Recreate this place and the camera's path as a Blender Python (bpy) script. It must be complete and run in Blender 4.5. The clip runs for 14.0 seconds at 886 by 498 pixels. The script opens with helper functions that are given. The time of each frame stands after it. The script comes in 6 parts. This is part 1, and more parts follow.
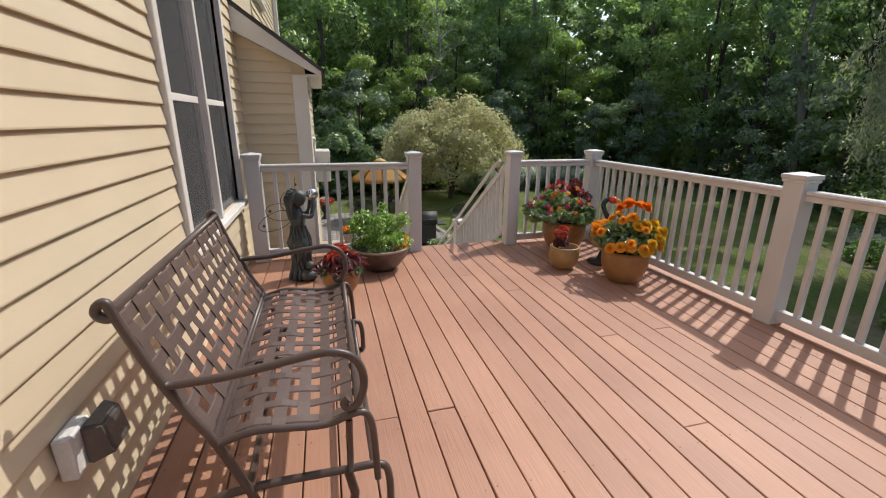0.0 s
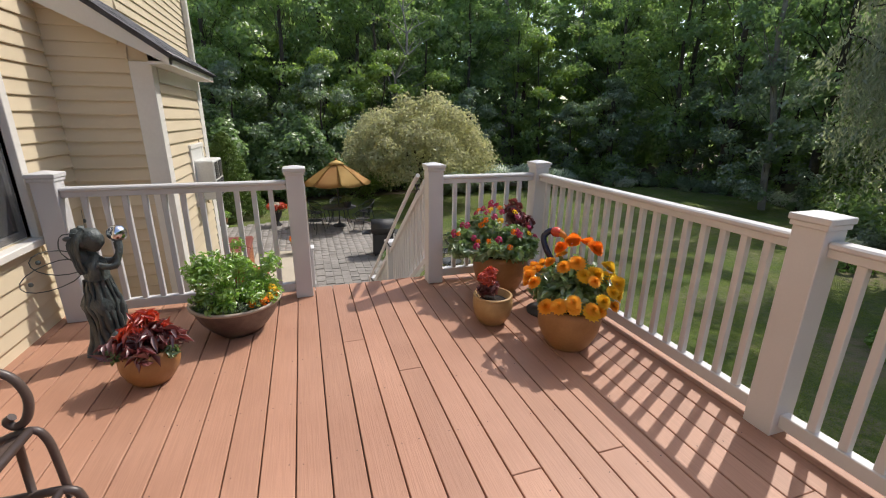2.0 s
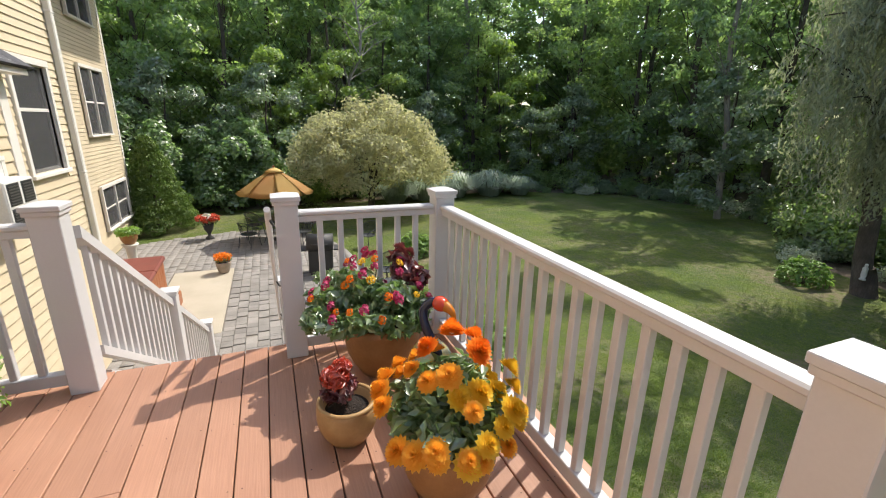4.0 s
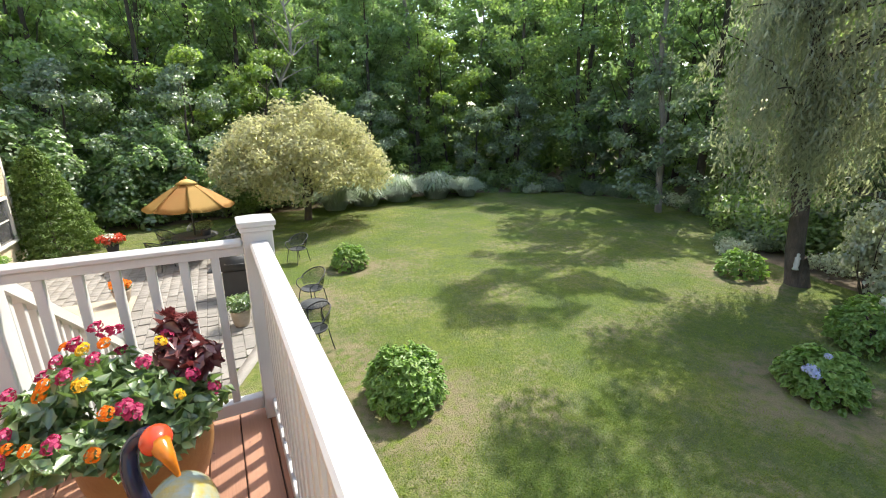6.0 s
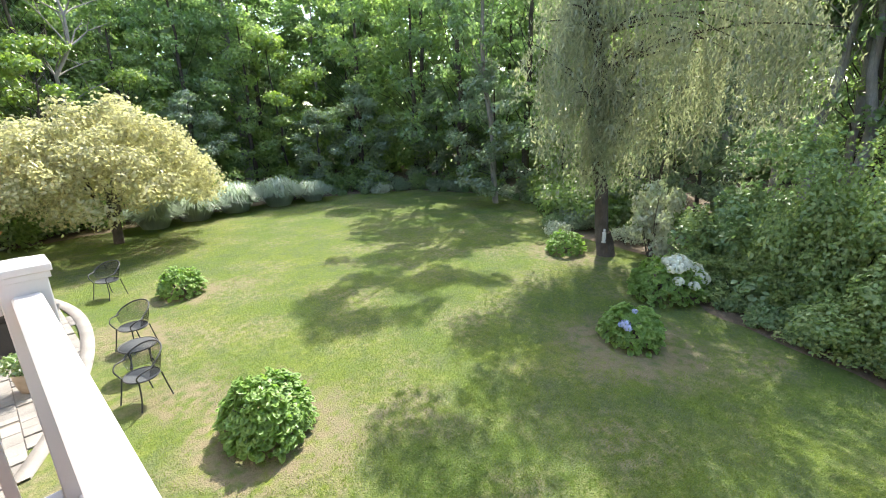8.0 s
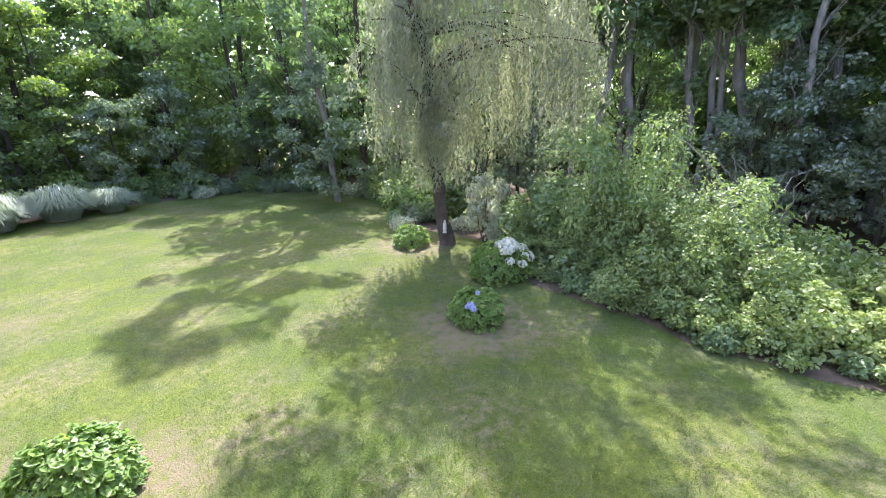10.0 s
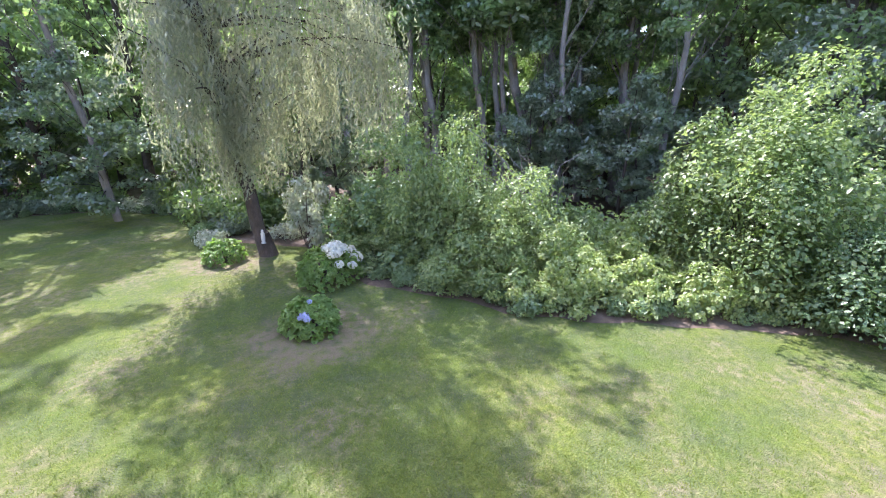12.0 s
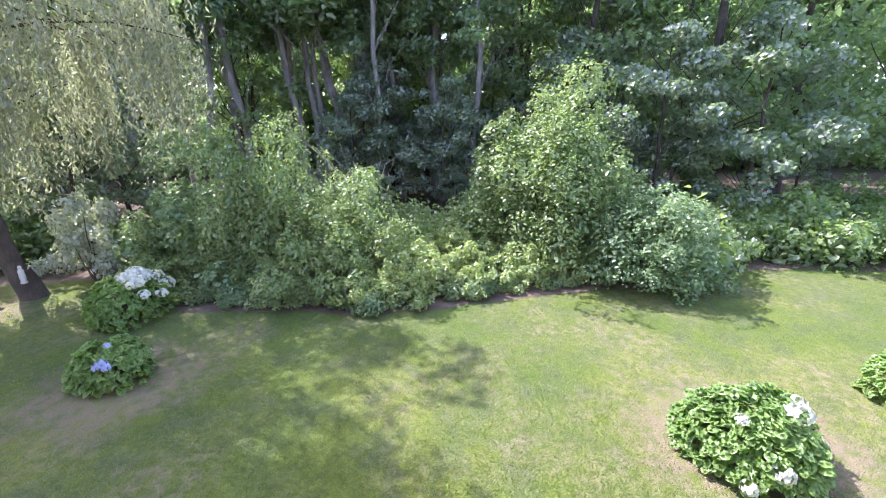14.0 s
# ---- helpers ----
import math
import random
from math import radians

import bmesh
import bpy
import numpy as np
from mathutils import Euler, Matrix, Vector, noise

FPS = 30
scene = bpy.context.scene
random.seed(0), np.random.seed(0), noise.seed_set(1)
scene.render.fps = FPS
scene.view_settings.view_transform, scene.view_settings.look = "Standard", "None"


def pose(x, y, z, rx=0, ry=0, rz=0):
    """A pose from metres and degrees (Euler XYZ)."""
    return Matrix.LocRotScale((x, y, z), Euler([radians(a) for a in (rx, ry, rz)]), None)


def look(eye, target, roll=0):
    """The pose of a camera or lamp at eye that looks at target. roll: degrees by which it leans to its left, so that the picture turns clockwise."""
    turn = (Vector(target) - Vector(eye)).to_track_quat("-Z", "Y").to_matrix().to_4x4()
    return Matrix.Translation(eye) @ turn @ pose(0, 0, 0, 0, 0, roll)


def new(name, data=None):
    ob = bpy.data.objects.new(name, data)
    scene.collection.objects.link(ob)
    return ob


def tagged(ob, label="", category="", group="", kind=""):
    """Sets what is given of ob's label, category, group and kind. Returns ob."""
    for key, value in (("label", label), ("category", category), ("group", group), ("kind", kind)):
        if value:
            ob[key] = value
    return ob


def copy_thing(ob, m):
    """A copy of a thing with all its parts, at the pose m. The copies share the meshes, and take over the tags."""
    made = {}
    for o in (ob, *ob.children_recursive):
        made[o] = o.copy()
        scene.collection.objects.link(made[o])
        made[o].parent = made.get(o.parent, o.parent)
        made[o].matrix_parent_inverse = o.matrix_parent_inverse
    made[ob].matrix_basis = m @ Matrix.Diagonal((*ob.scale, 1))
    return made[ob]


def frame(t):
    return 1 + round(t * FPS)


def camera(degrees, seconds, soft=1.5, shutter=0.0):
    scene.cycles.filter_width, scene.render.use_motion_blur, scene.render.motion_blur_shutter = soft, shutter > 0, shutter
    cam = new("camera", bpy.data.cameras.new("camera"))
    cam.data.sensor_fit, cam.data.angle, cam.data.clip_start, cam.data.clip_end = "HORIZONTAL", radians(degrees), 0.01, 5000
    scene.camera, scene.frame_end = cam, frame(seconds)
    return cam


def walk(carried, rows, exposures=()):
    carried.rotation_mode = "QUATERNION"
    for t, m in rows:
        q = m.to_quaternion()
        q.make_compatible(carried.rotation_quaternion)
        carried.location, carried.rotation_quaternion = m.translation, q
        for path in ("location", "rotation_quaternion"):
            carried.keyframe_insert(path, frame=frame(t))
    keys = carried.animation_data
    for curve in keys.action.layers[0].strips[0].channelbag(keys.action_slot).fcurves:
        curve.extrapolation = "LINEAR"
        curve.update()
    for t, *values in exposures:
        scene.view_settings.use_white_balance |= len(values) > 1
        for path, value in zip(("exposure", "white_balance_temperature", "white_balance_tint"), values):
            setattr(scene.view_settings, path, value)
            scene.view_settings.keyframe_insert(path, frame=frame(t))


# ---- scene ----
cam = camera(92.5, 14.0, soft=1.1)
PATH = [
    (0.0, pose(0.808, 0.289, 1.349, 73.16, -0.48, -15.22)),
    (0.5, pose(1.010, 0.523, 1.340, 73.41, -0.48, -15.35)),
    (1.0, pose(1.253, 0.749, 1.343, 73.41, -0.67, -16.19)),
    (1.5, pose(1.500, 0.963, 1.345, 73.38, -0.67, -17.01)),
    (2.0, pose(1.758, 1.191, 1.400, 72.90, -0.57, -17.83)),
    (2.5, pose(2.032, 1.374, 1.441, 72.70, -0.67, -20.25)),
    (3.0, pose(2.296, 1.579, 1.473, 72.57, -0.67, -20.89)),
    (3.2, pose(2.365, 1.668, 1.460, 73.17, -1.15, -21.26)),
    (5.3, pose(3.408, 2.385, 1.465, 73.45, -0.12, -24.44)),
    (5.5, pose(3.500, 2.432, 1.455, 73.57, -0.15, -25.38)),
    (6.0, pose(3.645, 2.500, 1.452, 73.68, 0.05, -27.98)),
    (6.5, pose(3.695, 2.570, 1.460, 73.64, 0.33, -32.27)),
    (7.0, pose(3.720, 2.612, 1.464, 73.72, 0.40, -37.50)),
    (7.5, pose(3.724, 2.622, 1.467, 73.70, 0.62, -43.05)),
    (10.0, pose(3.724, 2.640, 1.484, 72.92, 0.31, -69.52)),
    (10.5, pose(3.724, 2.640, 1.486, 72.90, 0.10, -75.50)),
    (11.0, pose(3.724, 2.640, 1.486, 72.84, 0.32, -81.46)),
    (11.5, pose(3.724, 2.640, 1.486, 72.81, 0.41, -87.60)),
    (12.0, pose(3.724, 2.640, 1.486, 72.78, 0.58, -93.59)),
    (12.5, pose(3.724, 2.640, 1.486, 72.71, 0.67, -99.13)),
    (13.0, pose(3.724, 2.640, 1.486, 72.62, 0.77, -104.78)),
    (13.5, pose(3.724, 2.640, 1.486, 72.60, 0.81, -110.57)),
    (14.0, pose(3.724, 2.640, 1.486, 72.53, 0.89, -116.55)),
]
walk(cam, PATH, [(0.0, 0.42, 6600, 10), (3.0, 0.70, 6700, 10), (5.5, 1.40, 6900, 6), (7.5, 1.92, 6850, 6), (10.5, 2.28, 6050, 26), (14.0, 2.28, 5900, 30)])
SUN_TO = Vector((0.72, 0.37, 1.03)).normalized()

# ---- world, sun ----
world = bpy.data.worlds.new("sky")
scene.world = world
world.use_nodes = True
wn = world.node_tree
bg = wn.nodes["Background"]
sky = wn.nodes.new("ShaderNodeTexSky")
sky.sky_type = "NISHITA"
sky.sun_disc = False
sky.dust_density = 2.0
sky.sun_elevation = math.asin(SUN_TO.z)
sky.sun_rotation = math.atan2(SUN_TO.x, SUN_TO.y)
wn.links.new(sky.outputs["Color"], bg.inputs["Color"])
bg.inputs["Strength"].default_value = 0.15
sun_data = bpy.data.lights.new("sun", "SUN")
sun_data.energy = 2.55
sun_data.angle = radians(0.55)
sun_data.color = (1.0, 0.965, 0.90)
sun = new("sun", sun_data)
sun.matrix_world = look(tuple(SUN_TO * 60), (0, 0, 0))

GZ = -2.5  # lawn level below the deck


# ---- materials ----
def nodes_of(name):
    m = bpy.data.materials.new(name)
    m.use_nodes = True
    return m, m.node_tree.nodes, m.node_tree.links, m.node_tree.nodes["Principled BSDF"]


def ramp_mix(n, l, fac, a, b):
    mx = n.new("ShaderNodeMix")
    mx.data_type = "RGBA"
    for sock, v in ((mx.inputs[6], a), (mx.inputs[7], b)):
        if isinstance(v, tuple):
            sock.default_value = (*v, 1)
        else:
            l.new(v, sock)
    if isinstance(fac, float):
        mx.inputs[0].default_value = fac
    else:
        l.new(fac, mx.inputs[0])
    return mx.outputs[2]


def noise_fac(n, l, vec, scale, lo=0.35, hi=0.65, detail=4.0, stretch=None):
    if stretch:
        mp = n.new("ShaderNodeMapping")
        mp.inputs["Scale"].default_value = stretch
        l.new(vec, mp.inputs["Vector"])
        vec = mp.outputs["Vector"]
    t = n.new("ShaderNodeTexNoise")
    t.inputs["Scale"].default_value = scale
    t.inputs["Detail"].default_value = detail
    l.new(vec, t.inputs["Vector"])
    r = n.new("ShaderNodeMapRange")
    r.inputs["From Min"].default_value = lo
    r.inputs["From Max"].default_value = hi
    l.new(t.outputs["Fac"], r.inputs["Value"])
    return r.outputs["Result"]


def paint(name, c1, c2, rough=0.6, big=2.0, fine=60.0, fine_amt=0.25, bump=0.1, stretch=None, metal=0.0, rnd=0.0, spec=0.5):
    """Two-scale mottled surface with fine relief."""
    m, n, l, p = nodes_of(name)
    co = n.new("ShaderNodeTexCoord").outputs["Object"]
    geo = n.new("ShaderNodeNewGeometry")
    pos = geo.outputs["Position"]
    a = noise_fac(n, l, pos, big, stretch=None)
    col = ramp_mix(n, l, a, c1, c2)
    b = noise_fac(n, l, pos, fine, stretch=stretch)
    dark = tuple(x * 0.72 for x in c2)
    mul = n.new("ShaderNodeMath")
    mul.operation = "MULTIPLY"
    mul.inputs[1].default_value = fine_amt
    l.new(b, mul.inputs[0])
    col = ramp_mix(n, l, mul.outputs[0], col, dark)
    if rnd:
        oi = n.new("ShaderNodeObjectInfo")
        hs = n.new("ShaderNodeHueSaturation")
        mr = n.new("ShaderNodeMapRange")
        mr.inputs["To Min"].default_value = 1 - rnd
        mr.inputs["To Max"].default_value = 1 + rnd
        l.new(oi.outputs["Random"], mr.inputs["Value"])
        l.new(mr.outputs["Result"], hs.inputs["Value"])
        l.new(col, hs.inputs["Color"])
        col = hs.outputs["Color"]
    l.new(col, p.inputs["Base Color"])
    p.inputs["Roughness"].default_value = rough
    p.inputs["Metallic"].default_value = metal
    p.inputs["Specular IOR Level"].default_value = spec
    if bump:
        bp = n.new("ShaderNodeBump")
        bp.inputs["Strength"].default_value = bump
        bp.inputs["Distance"].default_value = 0.01
        l.new(b, bp.inputs["Height"])
        l.new(bp.outputs["Normal"], p.inputs["Normal"])
    return m


def leaf_mat(name, c1, c2, trans=0.45, rough=0.38, warm=(1.15, 1.25, 0.7), gloss=0.10):
    """Leaves: diffuse with light passing through, each leaf its own tone."""
    m, n, l, p = nodes_of(name)
    out = n["Material Output"]
    geo = n.new("ShaderNodeNewGeometry")
    big = noise_fac(n, l, geo.outputs["Position"], 0.55, 0.3, 0.7, 2.0)
    half = n.new("ShaderNodeMath")
    half.operation = "MULTIPLY_ADD"
    half.inputs[1].default_value = 0.5
    l.new(big, half.inputs[0])
    h2 = n.new("ShaderNodeMath")
    h2.operation = "MULTIPLY"
    h2.inputs[1].default_value = 0.5
    l.new(geo.outputs["Random Per Island"], h2.inputs[0])
    l.new(h2.outputs[0], half.inputs[2])
    col = ramp_mix(n, l, half.outputs[0], c1, c2)
    n.remove(p)
    d = n.new("ShaderNodeBsdfDiffuse")
    l.new(col, d.inputs["Color"])
    t = n.new("ShaderNodeBsdfTranslucent")
    tint = n.new("ShaderNodeMix")
    tint.data_type, tint.blend_type = "RGBA", "MULTIPLY"
    tint.inputs[0].default_value = 1.0
    l.new(col, tint.inputs[6])
    tint.inputs[7].default_value = (*warm, 1)
    l.new(tint.outputs[2], t.inputs["Color"])
    mix = n.new("ShaderNodeMixShader")
    mix.inputs[0].default_value = trans
    l.new(d.outputs[0], mix.inputs[1])
    l.new(t.outputs[0], mix.inputs[2])
    g = n.new("ShaderNodeBsdfGlossy")
    g.inputs["Roughness"].default_value = rough
    mix2 = n.new("ShaderNodeMixShader")
    mix2.inputs[0].default_value = gloss
    l.new(mix.outputs[0], mix2.inputs[1])
    l.new(g.outputs[0], mix2.inputs[2])
    l.new(mix2.outputs[0], out.inputs["Surface"])
    return m


M = {}
M["vinyl"] = paint("white_vinyl", (0.62, 0.61, 0.615), (0.57, 0.56, 0.565), 0.45, 1.5, 90, 0.06, 0.02)
M["siding"] = paint("cream_clapboard", (0.66, 0.555, 0.395), (0.61, 0.51, 0.36), 0.55, 1.2, 30, 0.035, 0.03, (0.5, 0.08, 1.5), rnd=0.03)
M["trim"] = paint("white_trim_paint", (0.78, 0.75, 0.70), (0.70, 0.67, 0.62), 0.5, 1.5, 50, 0.1, 0.05)
M["plank"] = paint("salmon_stained_deck", (0.45, 0.240, 0.158), (0.385, 0.196, 0.126), 0.55, 1.6, 14, 0.30, 0.09, (9.0, 0.30, 1.0), rnd=0.09)
M["joist"] = paint("dark_underdeck", (0.12, 0.055, 0.04), (0.08, 0.04, 0.03), 0.8)
M["screw"] = paint("rusty_screw", (0.05, 0.035, 0.03), (0.03, 0.02, 0.02), 0.6)
M["bronze"] = paint("brown_metal_tube", (0.105, 0.075, 0.065), (0.075, 0.053, 0.047), 0.38, 6, 120, 0.2, 0.03)
M["strap"] = paint("brown_vinyl_strap", (0.125, 0.085, 0.072), (0.098, 0.067, 0.057), 0.5, 5, 150, 0.15, 0.05, rnd=0.08)
M["glass"], gn, gl, gp = nodes_of("dark_window_glass")
gp.inputs["Base Color"].default_value = (0.012, 0.014, 0.016, 1)
gp.inputs["Roughness"].default_value = 0.04
M["shingle"] = paint("grey_shingle", (0.11, 0.11, 0.12), (0.06, 0.06, 0.07), 0.9, 6, 90, 0.4, 0.4, rnd=0.25)
M["greyplastic"] = paint("grey_plastic", (0.10, 0.095, 0.09), (0.07, 0.066, 0.062), 0.3)
M["whiteplastic"] = paint("white_plastic", (0.72, 0.71, 0.68), (0.64, 0.63, 0.6), 0.4)
M["terracotta"] = paint("glazed_ochre_pot", (0.36, 0.185, 0.07), (0.29, 0.14, 0.05), 0.45, 9, 60, 0.2, 0.08)
M["tanpot"] = paint("tan_pot", (0.44, 0.28, 0.12), (0.36, 0.21, 0.085), 0.5, 9, 60, 0.2, 0.08)
M["bowl"] = paint("brown_grey_bowl", (0.17, 0.125, 0.105), (0.085, 0.055, 0.048), 0.45, 7, 40, 0.3, 0.1)
M["rim"] = paint("pale_rim", (0.40, 0.33, 0.27), (0.32, 0.26, 0.2), 0.5, 9, 60, 0.2, 0.1)
M["soil"] = paint("dark_soil", (0.035, 0.022, 0.015), (0.015, 0.01, 0.008), 0.95, 20, 120, 0.5, 0.8)
M["verdigris"] = paint("dark_verdigris_resin", (0.05, 0.06, 0.06), (0.085, 0.10, 0.098), 0.45, 12, 60, 0.35, 0.3)
M["iron"] = paint("black_iron", (0.025, 0.027, 0.03), (0.04, 0.042, 0.045), 0.5, 8, 90, 0.3, 0.1)
M["mesh"] = paint("dark_wire_mesh", (0.085, 0.09, 0.095), (0.06, 0.065, 0.07), 0.55, 8, 250, 0.5, 0.2)
M["canvas"] = paint("tan_orange_canvas", (0.60, 0.36, 0.13), (0.57, 0.29, 0.10), 0.8, 0.8, 80, 0.1, 0.05)
M["canvas2"] = paint("gold_canvas", (0.62, 0.41, 0.14), (0.56, 0.35, 0.11), 0.8, 0.8, 80, 0.1, 0.05)
M["paver"] = paint("grey_paver", (0.30, 0.278, 0.255), (0.225, 0.208, 0.192), 0.85, 2.5, 50, 0.3, 0.3, rnd=0.13)
M["joint"] = paint("paver_joint_sand", (0.24, 0.215, 0.18), (0.18, 0.16, 0.135), 0.95)
M["concrete"] = paint("beige_concrete", (0.47, 0.415, 0.33), (0.41, 0.36, 0.28), 0.85, 1.5, 60, 0.2, 0.1)
M["tubwood"] = paint("orange_cedar", (0.38, 0.13, 0.045), (0.30, 0.095, 0.03), 0.5, 3, 25, 0.3, 0.15, (6, 6, 0.5))
M["tublid"] = paint("maroon_vinyl_cover", (0.22, 0.06, 0.045), (0.18, 0.05, 0.038), 0.5, 2, 80, 0.1, 0.06)
M["grillcover"] = paint("charcoal_cover", (0.03, 0.03, 0.032), (0.045, 0.045, 0.047), 0.6, 3, 40, 0.3, 0.2)
M["bark"] = paint("grey_brown_bark", (0.13, 0.105, 0.085), (0.07, 0.055, 0.045), 0.9, 3, 14, 0.6, 0.9, (3, 3, 0.5))
M["barkpale"] = paint("pale_bark", (0.36, 0.33, 0.30), (0.24, 0.22, 0.20), 0.9, 2, 14, 0.5, 0.8, (3, 3, 0.5))
M["mulch"] = paint("brown_mulch", (0.21, 0.155, 0.11), (0.12, 0.09, 0.06), 0.95, 3, 40, 0.6, 0.9)
M["stonewhite"] = paint("white_stone", (0.70, 0.70, 0.68), (0.58, 0.58, 0.56), 0.7)
M["silver"] = paint("mirrored_glass_ball", (0.75, 0.77, 0.8), (0.7, 0.72, 0.78), 0.06, metal=1.0, bump=0)
M["headred"] = paint("red_glaze", (0.55, 0.05, 0.02), (0.5, 0.09, 0.02), 0.12, bump=0)
M["beak"] = paint("orange_glaze", (0.6, 0.2, 0.02), (0.5, 0.14, 0.02), 0.15, bump=0)
M["navy"] = paint("navy_glaze", (0.012, 0.014, 0.045), (0.02, 0.015, 0.02), 0.12, bump=0)
M["mosaic"] = paint("mosaic_glaze", (0.25, 0.34, 0.36), (0.42, 0.32, 0.06), 0.2, 14, 60, 0.2, 0.1)

M["leaf_a"] = leaf_mat("oak_leaves", (0.115, 0.19, 0.09), (0.275, 0.365, 0.165), 0.62, warm=(1.6, 1.75, 1.2), rough=0.42, gloss=0.10)
M["leaf_b"] = leaf_mat("maple_leaves", (0.145, 0.225, 0.09), (0.315, 0.395, 0.16), 0.62, warm=(1.6, 1.75, 1.05), rough=0.42, gloss=0.09)
M["leaf_c"] = leaf_mat("grey_green_leaves", (0.12, 0.18, 0.105), (0.265, 0.33, 0.20), 0.55, warm=(1.6, 1.75, 1.2), rough=0.42, gloss=0.16)
M["leaf_far"] = leaf_mat("far_woods", (0.15, 0.225, 0.105), (0.31, 0.39, 0.17), 0.6, warm=(1.6, 1.75, 1.2), rough=0.42, gloss=0.06)
M["leaf_vine"] = leaf_mat("vine_leaves", (0.12, 0.20, 0.075), (0.37, 0.45, 0.19), 0.36, warm=(1.5, 1.6, 1.0), rough=0.42, gloss=0.05)
M["leaf_willow"] = leaf_mat("willow_leaves", (0.195, 0.22, 0.15), (0.37, 0.39, 0.275), 0.58, warm=(1.5, 1.55, 1.15), rough=0.42, gloss=0.10)
M["leaf_gold"] = leaf_mat("variegated_leaves", (0.44, 0.425, 0.25), (0.65, 0.62, 0.42), 0.55, warm=(1.15, 1.18, 0.88), gloss=0.04)
M["leaf_hyd"] = leaf_mat("hydrangea_leaves", (0.14, 0.25, 0.065), (0.29, 0.43, 0.13), 0.45, warm=(1.3, 1.45, 0.75), gloss=0.04)
M["leaf_arb"] = leaf_mat("arborvitae", (0.085, 0.15, 0.04), (0.20, 0.29, 0.075), 0.3, gloss=0.03)
M["leaf_blue"] = leaf_mat("blue_grass", (0.286, 0.363, 0.308), (0.462, 0.528, 0.462), 0.45)
M["leaf_herb"] = leaf_mat("herb_leaves", (0.16, 0.3, 0.05), (0.32, 0.48, 0.12), 0.5, warm=(1.3, 1.4, 0.8))
M["leaf_sage"] = leaf_mat("sage_leaves", (0.10, 0.16, 0.07), (0.17, 0.23, 0.11), 0.3)
M["leaf_pot"] = leaf_mat("potted_leaves", (0.12, 0.21, 0.08), (0.26, 0.36, 0.16), 0.4, gloss=0.12)
M["leaf_wine"] = leaf_mat("wine_leaves", (0.10, 0.02, 0.028), (0.26, 0.095, 0.09), 0.3, warm=(1.3, 0.7, 0.7))
M["leaf_red"] = leaf_mat("red_leaves", (0.42, 0.03, 0.02), (0.66, 0.12, 0.04), 0.35, warm=(1.3, 0.8, 0.6))
M["fl_amber"] = leaf_mat("amber_petals", (0.84, 0.42, 0.05), (0.88, 0.56, 0.09), 0.45, warm=(1.2, 1.0, 0.7), gloss=0.02)
M["leaf_mid"] = leaf_mat("mid_green_leaves", (0.11, 0.19, 0.09), (0.29, 0.39, 0.19), 0.36, warm=(1.45, 1.55, 1.05), rough=0.42, gloss=0.05)
M["leaf_nettle"] = leaf_mat("nettle_leaves", (0.18, 0.27, 0.085), (0.42, 0.49, 0.19), 0.4, rough=0.45, warm=(1.4, 1.5, 0.9), gloss=0.06)
M["leaf_lime"] = leaf_mat("lime_leaves", (0.15, 0.24, 0.05), (0.32, 0.42, 0.10), 0.5, warm=(1.5, 1.6, 0.9), rough=0.42, gloss=0.12)
M["leaf_pale"] = leaf_mat("white_edged_leaves", (0.40, 0.44, 0.36), (0.68, 0.70, 0.62), 0.4)
M["fl_orange"] = leaf_mat("orange_petals", (0.80, 0.22, 0.02), (0.87, 0.36, 0.05), 0.45, warm=(1.2, 1.0, 0.7), gloss=0.02)
M["fl_gold"] = leaf_mat("gold_petals", (0.84, 0.56, 0.04), (0.88, 0.66, 0.09), 0.45, warm=(1.1, 1.0, 0.7), gloss=0.02)
M["fl_pink"] = leaf_mat("magenta_petals", (0.42, 0.03, 0.11), (0.60, 0.11, 0.23), 0.25, warm=(1.2, 0.8, 0.9), gloss=0.02)
M["fl_white"] = leaf_mat("white_petals", (0.62, 0.66, 0.52), (0.80, 0.82, 0.74), 0.25, warm=(1, 1, 0.9), gloss=0.02)
M["fl_blue"] = leaf_mat("pale_blue_petals", (0.35, 0.42, 0.68), (0.55, 0.60, 0.78), 0.25, warm=(0.9, 0.95, 1.1), gloss=0.02)
M["grass"] = leaf_mat("grass_blades", (0.12, 0.185, 0.034), (0.23, 0.27, 0.058), 0.4, gloss=0.02)


